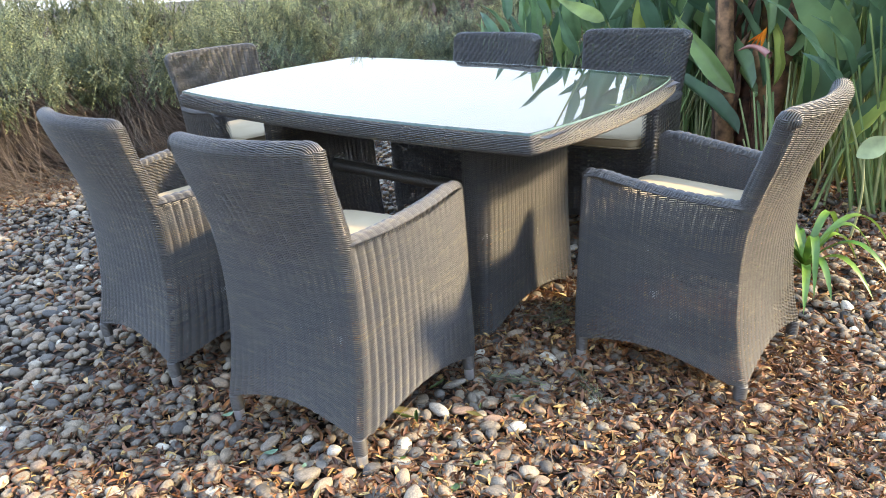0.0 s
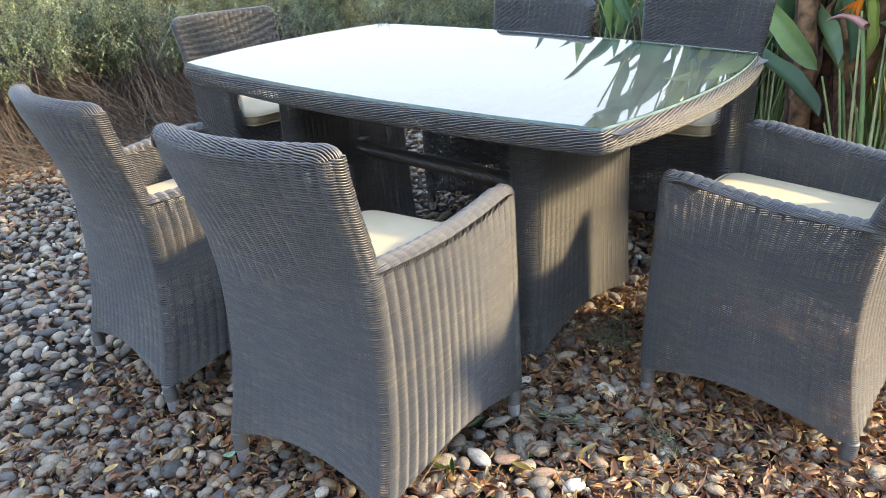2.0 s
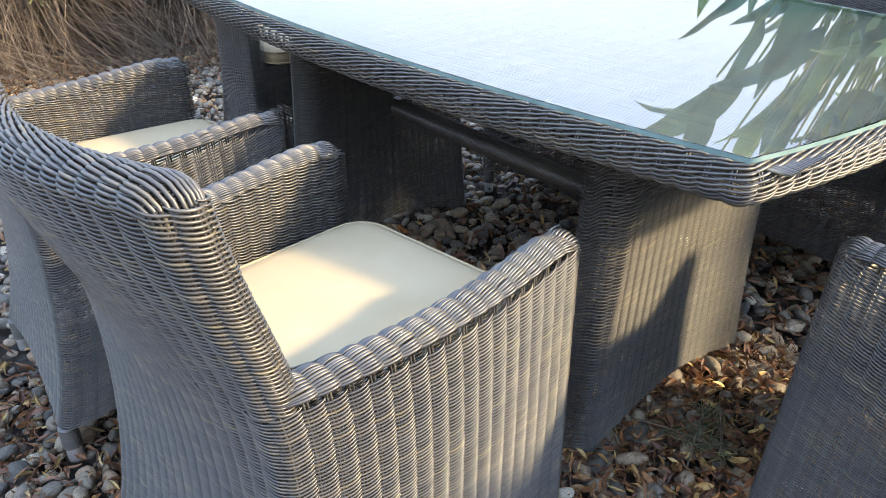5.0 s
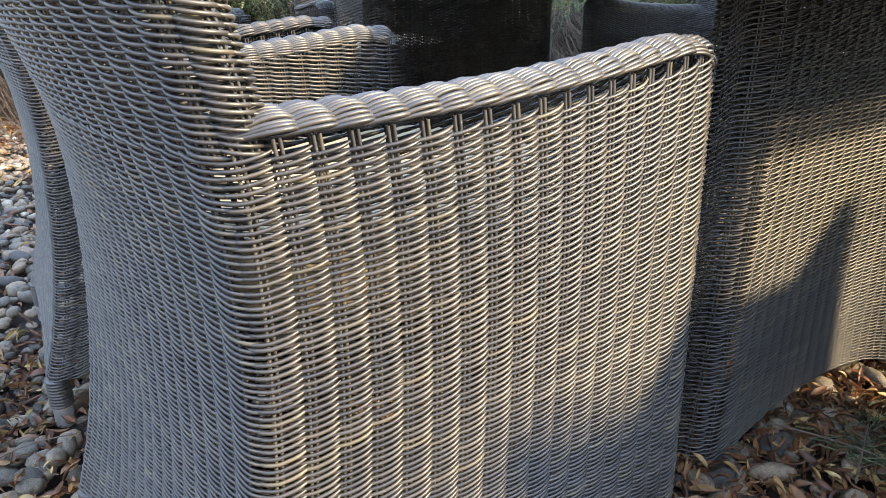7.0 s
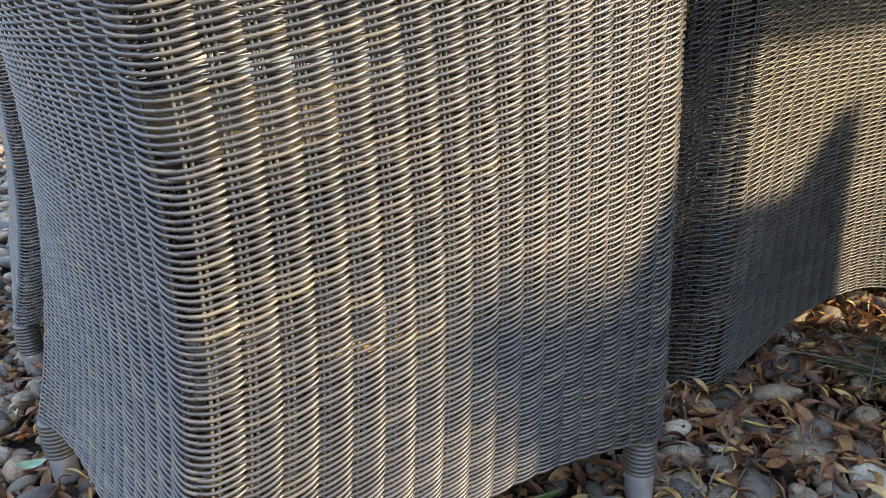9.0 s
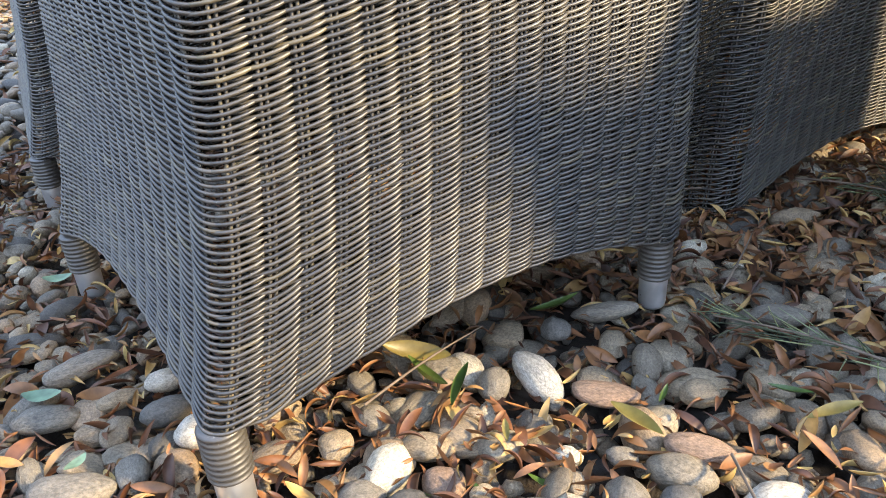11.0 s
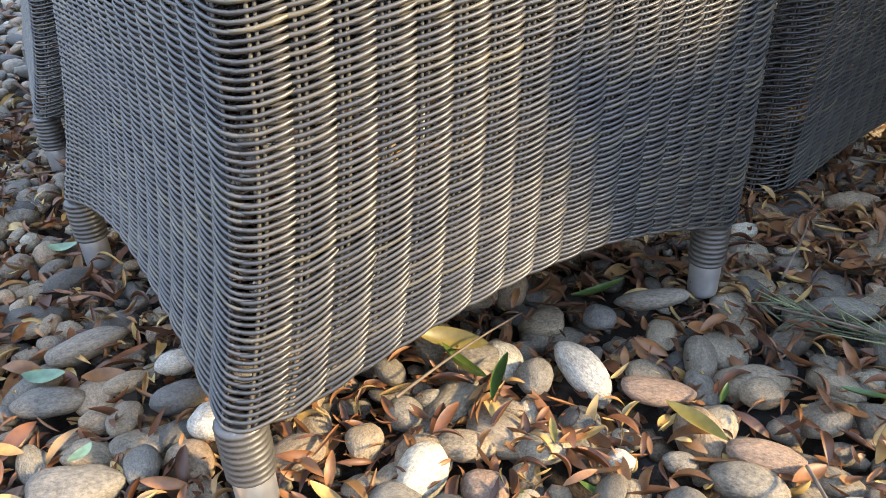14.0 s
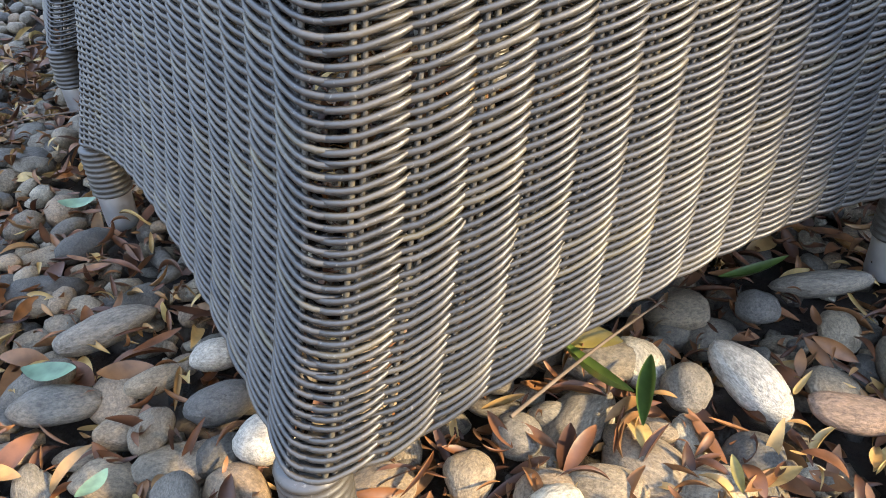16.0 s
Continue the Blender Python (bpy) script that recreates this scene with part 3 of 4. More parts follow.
def dining_table():
    root = new("dining_table")
    root.matrix_basis = TABLE
    woven("table_edge", mesh_data("table_edge", *weave(table_rim, 170, 13, True, r=0.0020, out=0.0036, pair=True, seed=11), WICKER), root)

    def top(u, v):
        """Woven top inside the rim, v across it."""
        x, y = TL * 1.02 * (2 * u - 1), (TW + BOW_L) * (2 * v - 1)
        lim = TW + BOW_L * (1 - (x / TL) ** 2) - 0.02
        y = np.clip(y, -lim, lim)
        return np.stack([x, y, T_TOP - 0.008 + 0 * x], -1)
    woven("tabletop", mesh_data("tabletop", *weave(top, 30, 210, False, r=0.0027, pair=False, out=0.0004, seed=12), WICKER), root)
    bm = bmesh.new()
    x, y = outline_points(160, -0.02)
    rings = [[bm.verts.new((a, b, z)) for a, b in zip(x, y)] for z in (T_TOP - 0.03, T_TOP - 0.0135)]
    for k in range(160):
        bm.faces.new((rings[0][k], rings[0][(k + 1) % 160], rings[1][(k + 1) % 160], rings[1][k]))
    bm.faces.new(rings[0][::-1]), bm.faces.new(rings[1])
    part("underboard", bm_data("underboard", bm, WICKER, False), root, "dark board under the woven top")
    for s in (0.522, -0.492):
        woven("panel_leg", mesh_data("panel_leg", *weave(table_leg_outline(s), 52, 100, False, seed=13), WICKER), root)
    # the wound stretcher between the legs
    n = 150
    rings = []
    for k in range(n):
        z0 = -0.48 + 0.96 * k / n
        rings += [(0.0245, z0), (0.0278, z0 + 0.0014), (0.0286, z0 + 0.0032), (0.0278, z0 + 0.0050)]
    rings.append((0.0245, 0.48))
    bm = turned(rings, 16)
    bmesh.ops.scale(bm, vec=(0.9, 1.15, 1), verts=bm.verts)
    bmesh.ops.rotate(bm, matrix=Matrix.Rotation(radians(90), 3, "Y"), verts=bm.verts)
    part("stretcher", bm_data("stretcher", bm, WICKER), root, "wound wicker stretcher bar", pose(0.01, -0.055, 0.412))
    bm = rounded_slab(0.05, 0.035, 0.006, 0.006, 0.001, 0, 4, 4)
    for v in bm.verts:
        if v.co.x > 0.012:
            v.co.z += (v.co.x - 0.012) * 0.9
    part("bracket", bm_data("bracket", bm, METAL), root, "small bare metal bracket", pose(-0.425, -0.055, 0.446))
    g = part("glass_top", bm_data("glass_top", glass_top(), GLASS, False), root, "clear greenish glass plate")
    g.visible_shadow = False
    bm = bmesh.new()
    x, y = outline_points(240, -0.0022)
    rings = [[bm.verts.new((a, b, z)) for a, b in zip(x, y)] for z in (T_TOP + 0.0018, T_TOP + 0.005, T_TOP + 0.0086)]
    for p, q in zip(rings, rings[1:]):
        for k in range(240):
            bm.faces.new((p[k], p[(k + 1) % 240], q[(k + 1) % 240], q[k]))
    part("glass_edge", bm_data("glass_edge", bm, EDGE), g, "pale green polished edge")
    tagged(root, "dark woven wicker dining table with a bowed clear glass top", "table")


dining_table()


# ---------------------------------------------------------------- ground
def ground_sheet():
    bm = bmesh.new()
    bmesh.ops.create_grid(bm, x_segments=40, y_segments=40, size=40)
    for v in bm.verts:
        d = math.hypot(v.co.x, v.co.y - 2)
        v.co.z = -0.032 + (0.02 * noise.noise(v.co * 0.7) if d > 4 else 0)
    ob = new("ground", bm_data("ground", bm, SOIL))
    return tagged(ob, "dark brown soil under river pebbles and dry leaves", "ground", kind="structure")


GROUND = ground_sheet()


def pebble_arrays(level, seed):
    bm = bmesh.new()
    bmesh.ops.create_icosphere(bm, subdivisions=level, radius=1.0)
    off = Vector((seed * 3.1, seed * 1.7, seed * 0.9))
    for v in bm.verts:
        n1 = noise.noise(v.co * 0.9 + off)
        n2 = noise.noise(v.co * 2.3 + off * 2)
        v.co *= 1 + 0.24 * n1 + 0.06 * n2
        v.co.z = max(v.co.z, -0.8)
    vs = np.array([v.co[:] for v in bm.verts])
    fs = np.array([[v.index for v in f.verts] for f in bm.faces])
    bm.free()
    return vs, fs


def scatter(rng, x0, x1, y0, y1, step, jitter=0.5):
    gx, gy = np.meshgrid(np.arange(x0, x1, step), np.arange(y0, y1, step * 0.87))
    gx = gx + (np.arange(gx.shape[0]) % 2)[:, None] * step / 2
    return np.stack([gx.ravel() + rng.uniform(-jitter, jitter, gx.size) * step, gy.ravel() + rng.uniform(-jitter, jitter, gx.size) * step], -1)


def bed_z(x, y):
    return 0.010 * np.sin(5.1 * x + 1.3) * np.sin(4.3 * y) + 0.006 * np.sin(11 * x) * np.sin(13 * y + 1)


def seen_ground(x, y):
    """The stretch of ground that the pebbles cover, in the layout's axes."""
    p = LAYOUT.inverted() @ Vector((x, y, 0))
    return -3.9 < p.x < 2.2 and -1.6 < p.y < 3.2


# stones that stand out beside the front chair: place, half length, half width, turn, and which of the named tones
STONES_BY_LEG = [(0.093, 2.190, 0.034, 0.017, -42, 3), (-0.179, 2.005, 0.020, 0.019, 25, 3), (-0.229, 1.905, 0.034, 0.021, 33, 0), (-0.176, 1.868, 0.028, 0.018, 54, 2),
                 (-0.124, 1.911, 0.027, 0.016, 53, 2), (-0.199, 1.945, 0.024, 0.015, -44, 0), (-0.062, 1.928, 0.028, 0.019, 46, 1), (-0.229, 2.02, 0.024, 0.018, 42, 1),
                 (-0.367, 2.042, 0.038, 0.017, 67, 0), (-0.332, 1.968, 0.030, 0.017, 43, 0), (-0.266, 2.059, 0.022, 0.014, 71, 3), (-0.289, 2.018, 0.022, 0.012, 71, 2),
                 (-0.034, 2.079, 0.017, 0.015, 25, 0), (-0.048, 2.036, 0.019, 0.015, 109, 2), (0.029, 2.065, 0.024, 0.015, 25, 2), (0.06, 2.028, 0.020, 0.017, -2, 4)]
STONES_BY_SIDE = [(0.047, 1.990, 0.022, 0.018, 25, 1), (0.002, 1.993, 0.021, 0.015, 25, 0), (0.159, 2.189, 0.031, 0.014, 17, 4), (0.252, 2.143, 0.030, 0.015, 10, 4),
                  (0.316, 2.104, 0.031, 0.018, 40, 3), (0.243, 2.22, 0.020, 0.015, 25, 2), (0.309, 2.383, 0.035, 0.014, 10, 0), (0.128, 2.331, 0.036, 0.014, 11, 0),
                  (0.055, 2.165, 0.019, 0.017, 115, 0), (0.087, 2.276, 0.016, 0.016, 25, 1), (0.102, 2.010, 0.020, 0.016, -13, 2), (0.204, 2.065, 0.022, 0.020, 93, 0),
                  (0.245, 2.075, 0.019, 0.017, 108, 1), (0.146, 2.098, 0.014, 0.010, 25, 3), (0.140, 2.03, 0.019, 0.013, 25, 1), (0.19, 2.115, 0.015, 0.010, 25, 0)]
PLACED = STONES_BY_LEG + STONES_BY_SIDE
CLEAR = [(x, y, 0.8 * (a + b) / 2) for x, y, a, b, turn, tone in PLACED]
for x, y, turn, *sunk in CHAIRS:
    for lx, ly in ((0.236, -0.243), (-0.236, -0.243), (0.264, 0.252), (-0.264, 0.252)):
        p = LAYOUT @ pose(x, y, 0, 0, 0, turn) @ Vector((lx, ly, 0))
        CLEAR.append((p.x, p.y, 0.016))
CLEAR = np.array(CLEAR)


def stands_free(x, y, r):
    return bool(np.all(np.hypot(CLEAR[:, 0] - x, CLEAR[:, 1] - y) > CLEAR[:, 2] + r))


def gravel():
    rng = np.random.RandomState(5)
    near = [mesh_data("pebble", *pebble_arrays(3, 20 + k), STONE) for k in range(16)]
    mid, far = [pebble_arrays(2, 50 + k) for k in range(14)], [pebble_arrays(1, 70 + k) for k in range(10)]
    tight, wide = scatter(rng, -1.7, 1.7, 0.3, 3.7, 0.0335), scatter(rng, -5.0, 4.5, -0.6, 6.6, 0.0370)
    small = scatter(rng, -1.3, 1.3, 0.8, 3.2, 0.026)
    gap = lambda p: np.hypot(p[:, 0], p[:, 1] - 2.0)
    sets = [(tight[gap(tight) < 1.55], 0.0160), (wide[gap(wide) >= 1.55], 0.0178), (small[gap(small) < 1.2], 0.0085)]
    count, pieces = 0, []
    for k, (x, y, a, b, turn, tone) in enumerate(PLACED):
        data = near[k % 16].copy()
        data.materials.clear()
        data.materials.append(NAMED_STONES[tone])
        ob = part("pebble", data, GROUND)
        c = min(a, b) * 0.82
        ob.matrix_basis = Matrix.LocRotScale((x, y, 0.006 + c * 0.55), Euler((rng.normal(0, 0.1), rng.normal(0, 0.12), radians(turn))), (a, b, c))
        count += 1
    for places, base in sets:
        for i in np.argsort(gap(places)):
            x, y = places[i]
            d = math.hypot(x, y - 2.0)
            if not seen_ground(x, y) or rng.rand() < 0.16:
                continue
            s = base * min(math.exp(rng.normal(0, 0.34)), 1.5)
            sx, sy, sz = s * rng.uniform(0.95, 1.5), s * rng.uniform(0.72, 1.05), s * rng.uniform(0.45, 0.8)
            if not stands_free(x, y, 0.62 * s):
                continue
            z = bed_z(x, y) + sz * 0.35 + rng.uniform(-0.016, 0.006) - (0.012 if base < 0.01 else 0)
            rot = Euler((rng.normal(0, 0.28), rng.normal(0, 0.28), rng.uniform(0, 6.28)))
            if count < 300 and base > 0.01:
                ob = part("pebble", near[rng.randint(16)], GROUND)
                ob.matrix_basis = Matrix.LocRotScale((x, y, z), rot, (sx, sy, sz))
                count += 1
            else:
                v, f = (mid[rng.randint(14)] if d < 1.9 and base > 0.01 else far[rng.randint(10)])
                r = np.array(rot.to_matrix())
                pieces.append(((v * (sx, sy, sz)) @ r.T + (x, y, z), f))
    v, f = joined(pieces)
    ob = new("gravel", mesh_data("gravel", v, f, STONES))
    tagged(ob, "bed of mixed grey, tan and white river pebbles", "gravel", kind="stuff")


def leaf_arrays(length, width, curl, fold, seed, n=7):
    """A lanceolate leaf along x: curled along its length and folded at the midrib."""
    t = np.linspace(0, 1, n)
    w = width / 2 * np.sin(np.pi * np.clip(t * 0.97 + 0.02, 0, 1)) ** 0.8
    a = curl * (t - 0.5)
    x = length * np.cumsum(np.cos(a)) / n - length / 2
    z = length * np.cumsum(np.sin(a)) / n
    z -= z.min()
    rows = []
    for s in (-1, 0, 1):
        rows.append(np.stack([x, s * w * math.cos(fold), z + abs(s) * w * math.sin(fold)], -1))
    v = np.concatenate(rows)
    i = np.arange(n - 1)
    f = np.concatenate([np.stack([i + k * n, i + 1 + k * n, i + 1 + (k + 1) * n, i + (k + 1) * n], -1) for k in (0, 1)])
    return v, f


def litter():
    rng = np.random.RandomState(8)
    kinds = [leaf_arrays(1.0, rng.uniform(0.14, 0.38), rng.choice([-1, 1]) * rng.uniform(0.3, 2.1), rng.uniform(0.2, 1.3), k, 9) for k in range(24)]
    meshes = [mesh_data("dry_leaf", v, f, LITTER) for v, f in kinds]
    fresh = [mesh_data("green_leaf", *leaf_arrays(1.0, 0.32, 0.5 + 0.2 * k, 0.25, k), GREENLEAF) for k in range(4)]
    tight, wide = scatter(rng, -1.6, 1.6, 0.5, 3.5, 0.0112, 0.9), scatter(rng, -5.0, 4.0, -0.4, 6.4, 0.023, 0.9)
    gap = lambda p: np.hypot(p[:, 0] - 0.1, p[:, 1] - 1.95)
    count, pieces = 0, []
    for places, base in ((tight[gap(tight) < 1.35], 0.029), (wide[gap(wide) >= 1.35], 0.038)):
        for i in np.argsort(gap(places)):
            x, y = places[i]
            if not seen_ground(x, y):
                continue
            p = LAYOUT.inverted() @ Vector((x, y, 0))
            # leaves gather in drifts: thickest on the open side and under the hedge
            drift = noise.noise(Vector((x * 1.6, y * 1.6, 3.0))) + 0.5 * noise.noise(Vector((x * 6, y * 6, 7.0)))
            keep = 0.76 + 0.55 * drift + 0.38 * min(max(x + 0.2, -0.9), 1) - 0.08 * max(gap(np.array([[x, y]]))[0] - 1.0, 0) + 0.8 * min(max((-p.x - 2.7) / 0.5, 0), 1)
            if rng.rand() > keep:
                continue
            if not stands_free(x, y, 0.0) and rng.rand() < 0.85:
                continue
            s = base * min(math.exp(rng.normal(-0.08, 0.5)), 1.6)
            z = bed_z(x, y) + rng.uniform(-0.005, 0.018) + 0.005 * min(max(x + 0.2, 0), 1)
            rot = Euler((rng.normal(0, 0.55), rng.normal(0, 0.45), rng.uniform(0, 6.28)))
            k = rng.randint(24)
            if count < 290:
                data = fresh[rng.randint(4)] if rng.rand() < 0.04 else meshes[k]
                ob = part(data.name.split(".")[0], data, GROUND)
                ob.matrix_basis = Matrix.LocRotScale((x, y, z), rot, (s, s, s))
                count += 1
            else:
                v, f = kinds[k]
                pieces.append((v * s @ np.array(rot.to_matrix()).T + (x, y, z), f))
    # the fresh and half-dry leaves that lie on top: place, half length, turn, tone
    for k, (x, y, l, turn, tone) in enumerate(((-0.004, 2.132, 0.040, -33, 0), (0.036, 2.130, 0.038, 99, 0), (0.078, 2.305, 0.033, 35, 0), (-0.345, 1.980, 0.022, 25, 1), (0.194, 2.145, 0.033, -32, 2), (0.213, 2.188, 0.016, 84, 0),
                                               (0.318, 2.225, 0.022, -13, 0), (0.352, 2.205, 0.029, 34, 2), (-0.029, 2.165, 0.040, 25, 2), (-0.240, 1.925, 0.014, 96, 1), (0.096, 2.085, 0.013, 115, 2), (-0.53, 2.16, 0.02, 40, 1))):
        data = mesh_data("green_leaf", *leaf_arrays(1.0, (0.25, 0.46, 0.30)[tone], (0.9, 0.4, 1.1)[k % 3], (0.85, 0.12, 0.6)[tone], k, 12), (GREENLEAF, MINTLEAF, OLIVELEAF)[tone])
        ob = part("green_leaf", data, GROUND)
        ob.matrix_basis = Matrix.LocRotScale((x, y, bed_z(x, y) + 0.030), Euler((rng.normal(0, 0.25), rng.normal(0, 0.15), radians(turn))), (2 * l,) * 3)
    v, f = joined(pieces)
    ob = new("leaf_litter", mesh_data("leaf_litter", v, f, LITTERS))
    tagged(ob, "curled brown and orange dry leaves lying among pebbles", "leaf litter", kind="stuff")


gravel()
litter()


# ---------------------------------------------------------------- rosemary hedge
def sprigs(rng, count, wide, deep, high, bare):
    """Upright sprigs with narrow needles, gathered in tufts; bare: the height below which there are none."""
    tufts = [(wide * rng.rand() ** 0.35, rng.uniform(0, 6.28), rng.uniform(0.68, 1.10)) for _ in range(36)]
    pieces = []
    for k in range(count):
        q, a, tall = tufts[k % 36]
        x, y = q * math.cos(a) + rng.normal(0, 0.042), q * math.sin(a) * deep / wide + rng.normal(0, 0.042)
        top = high * (1 - 0.40 * min(q / wide, 1) ** 2.5) * tall
        z1 = max(top - (rng.rand() ** 1.7) * (top - bare) * 0.9, bare + 0.06)
        length = rng.uniform(0.10, 0.22)
        lean = np.array([x / wide * 0.5 + rng.normal(0, 0.34), y / deep * 0.5 + rng.normal(0, 0.34), 1.0])
        lean /= np.linalg.norm(lean)
        tip = np.array([x, y, z1 + rng.normal(0, 0.03)])
        n = 34
        t = np.linspace(0.0, 1.0, n)
        bend = np.array([rng.normal(0, 0.05), rng.normal(0, 0.05), 0])
        p = tip - lean * (length * (1 - t))[:, None] + bend * (t ** 2)[:, None]
        ang = t * n * 2.4 + rng.uniform(0, 6)
        side = np.stack([np.cos(ang), np.sin(ang), 0 * ang], -1)
        nl = (0.020 - 0.009 * t)[:, None]
        q0, q1 = p, p + side * nl * 0.72 + lean * nl * 0.72
        wv = np.cross(side, lean) * 0.0048
        v = np.stack([q0 - wv, q0 + wv, q1 + wv * 0.5, q1 - wv * 0.5], 1).reshape(-1, 3)
        i = np.arange(n) * 4
        pieces.append((v, np.stack([i, i + 1, i + 2, i + 3], -1)))
    return joined(pieces)


def twigs(rng, count, wide, deep, high):
    """Bare stems that rise inside the bush, arch over and trail outwards to the ground."""
    c = []
    for _ in range(count):
        a = rng.uniform(0, 6.28)
        q = rng.uniform(0.0, 0.55)
        t = np.linspace(0, 1, 10)[:, None]
        out = np.array([math.cos(a), math.sin(a), 0])
        l, h = rng.uniform(0.35, 0.80) * wide, rng.uniform(0.35, 1.0) * high
        turn = np.array([-math.sin(a), math.cos(a), 0]) * rng.normal(0.9, 0.6)
        p = out * (q * wide) + (out + turn * t) * l * t + np.array([0, 0, 1]) * h * (1 - t ** rng.uniform(1.2, 2.6))
        p += np.array([rng.normal(0, 0.015), rng.normal(0, 0.015), rng.normal(0, 0.015)]) * np.sin(9 * t + rng.uniform(0, 6))
        c.append(p)
    c = np.array(c)
    up = np.zeros_like(c)
    up[..., 0], up[..., 1], up[..., 2] = 0.3, 0.5, 1
    return tubes(c, up, np.linspace(0.0029, 0.0009, 10)[None, :], 3)


def hedge():
    rng = np.random.RandomState(21)
    kinds = []
    for k in range(3):
        kinds.append((mesh_data("foliage", *sprigs(rng, 800, 0.60, 0.55, 1.18, 0.54), NEEDLES, False),
                      mesh_data("brushwood", *twigs(rng, 860, 0.74, 0.6, 0.64), TWIG)))
    line = [(-5.0, -1.6), (-4.35, -0.75), (-4.0, 0.15), (-3.85, 0.95), (-3.65, 1.75), (-3.3, 2.5), (-2.7, 3.1), (-2.0, 3.55), (-1.2, 3.85), (-0.3, 4.1), (0.6, 4.3), (1.5, 4.5)]
    back = [(x * 1.20 - 0.1, y * 1.16 + 0.3) for x, y in line]
    distant = [(x * 1.6 - 0.2, y * 1.5 + 0.7) for x, y in line]
    for k, (x, y) in enumerate(line + back + distant):
        root = new("rosemary_bush")
        f, t = kinds[k % 3]
        woven("foliage", f, root)
        woven("brushwood", t, root)
        s = rng.uniform(0.92, 1.05) * (1.35 if k >= 2 * len(line) else 1.0)
        high = (1.08 if x < -2.9 else 0.86) * (1.0, 1.04, 1.0)[k // len(line)]
        root.matrix_basis = LAYOUT @ Matrix.LocRotScale((x, y, -0.02), Euler((0, 0, rng.uniform(0, 6.28))), (s, s, s * high))
        tagged(root, "grey-green rosemary bush with dry woody stems beneath", "bush", "rosemary hedge")


hedge()


# ---------------------------------------------------------------- strelitzia clumps
def blade_data(seed):
    """A pointed paddle leaf along +x from its stalk: folded at the midrib, arched, slightly waved at the edge."""
    rng = np.random.RandomState(seed)
    n, m = 18, 7
    t = np.linspace(0, 1, n)
    width = 0.074 * np.sin(np.pi * t ** 0.68) ** 0.9 * (1 - 0.25 * t) + 0.0015
    droop = rng.uniform(0.1, 0.75)
    ang = 0.12 - droop * t ** 1.8
    x = np.cumsum(np.cos(ang)) / n * 0.50
    z = np.cumsum(np.sin(ang)) / n * 0.50
    s = np.linspace(-1, 1, m)
    fold = rng.uniform(0.25, 0.85)
    T, S = np.meshgrid(t, s, indexing="ij")
    W = width[:, None] * S
    wave = 0.005 * np.sin(T * 20 + rng.uniform(0, 6)) * S ** 2
    sway = 0.02 * rng.normal() * T ** 2
    v = np.stack([x[:, None] + 0 * S, W * math.cos(fold) + sway, z[:, None] + np.abs(W) * math.sin(fold) + wave], -1).reshape(-1, 3)
    i = np.arange(n * m).reshape(n, m)
    f = np.stack([i[:-1, :-1], i[1:, :-1], i[1:, 1:], i[:-1, 1:]], -1).reshape(-1, 4)
    return mesh_data("blade", v, f, BLADE)


BLADES = [blade_data(k) for k in range(8)]


def stalk_tube(p0, p1, bend, r0, r1, mat, name="stalk"):
    t = np.linspace(0, 1, 8)[:, None]
    p = np.array(p0) * (1 - t) + np.array(p1) * t + np.array(bend) * np.sin(np.pi * t)
    up = np.zeros((1, 8, 3))
    up[..., 0], up[..., 1] = 0.7, 0.7
    return mesh_data(name, *tubes(p[None], up, np.linspace(r0, r1, 8)[None], 7), mat)


def strelitzia(x, y, seed, leaves, low, tall, wide, spread, label, size=1.0):
    """Slender stalks from a broad foot, each with one blade that goes on in the stalk's line; low and tall: the stalks' heights."""
    rng = np.random.RandomState(seed)
    root = new("bird_of_paradise_plant")
    root.matrix_basis = LAYOUT @ pose(x, y, -0.01)
    for k in range(leaves):
        a = rng.uniform(0, 2 * math.pi)
        q = math.sqrt(rng.rand())
        base = Vector((wide * q * math.cos(a) + rng.normal(0, 0.03), wide * q * math.sin(a) + rng.normal(0, 0.03), 0))
        h = rng.uniform(low, tall)
        lean = spread * h * q
        out = a + rng.normal(0, 0.5)
        if x < 0.8 and y + base.y + (lean + 0.5 * size) * math.sin(out) < 2.45:
            out = -out  # the blades keep clear of the chairs
        tip = base + Vector((lean * math.cos(out), lean * math.sin(out), h))
        data = stalk_tube(base, tip, (-0.05 * lean * math.cos(out), -0.05 * lean * math.sin(out), 0), 0.0070 * size, 0.0040 * size, STALK)
        st = part("stalk", data, root)
        tilt = math.atan2(h, lean + 0.02) + radians(rng.normal(-12, 20))
        m = Matrix.Translation(tip) @ Matrix.Rotation(out + rng.normal(0, 0.25), 4, "Z") @ Matrix.Rotation(-tilt, 4, "Y") @ Matrix.Rotation(rng.uniform(-1.6, 1.6), 4, "X")
        s = size * rng.uniform(0.65, 1.1)
        part("blade", BLADES[rng.randint(8)], st, "", m @ Matrix.Diagonal((s, s * rng.uniform(0.7, 1.1), s, 1)))
    tagged(root, label, "plant", "plants behind the table")
    return root


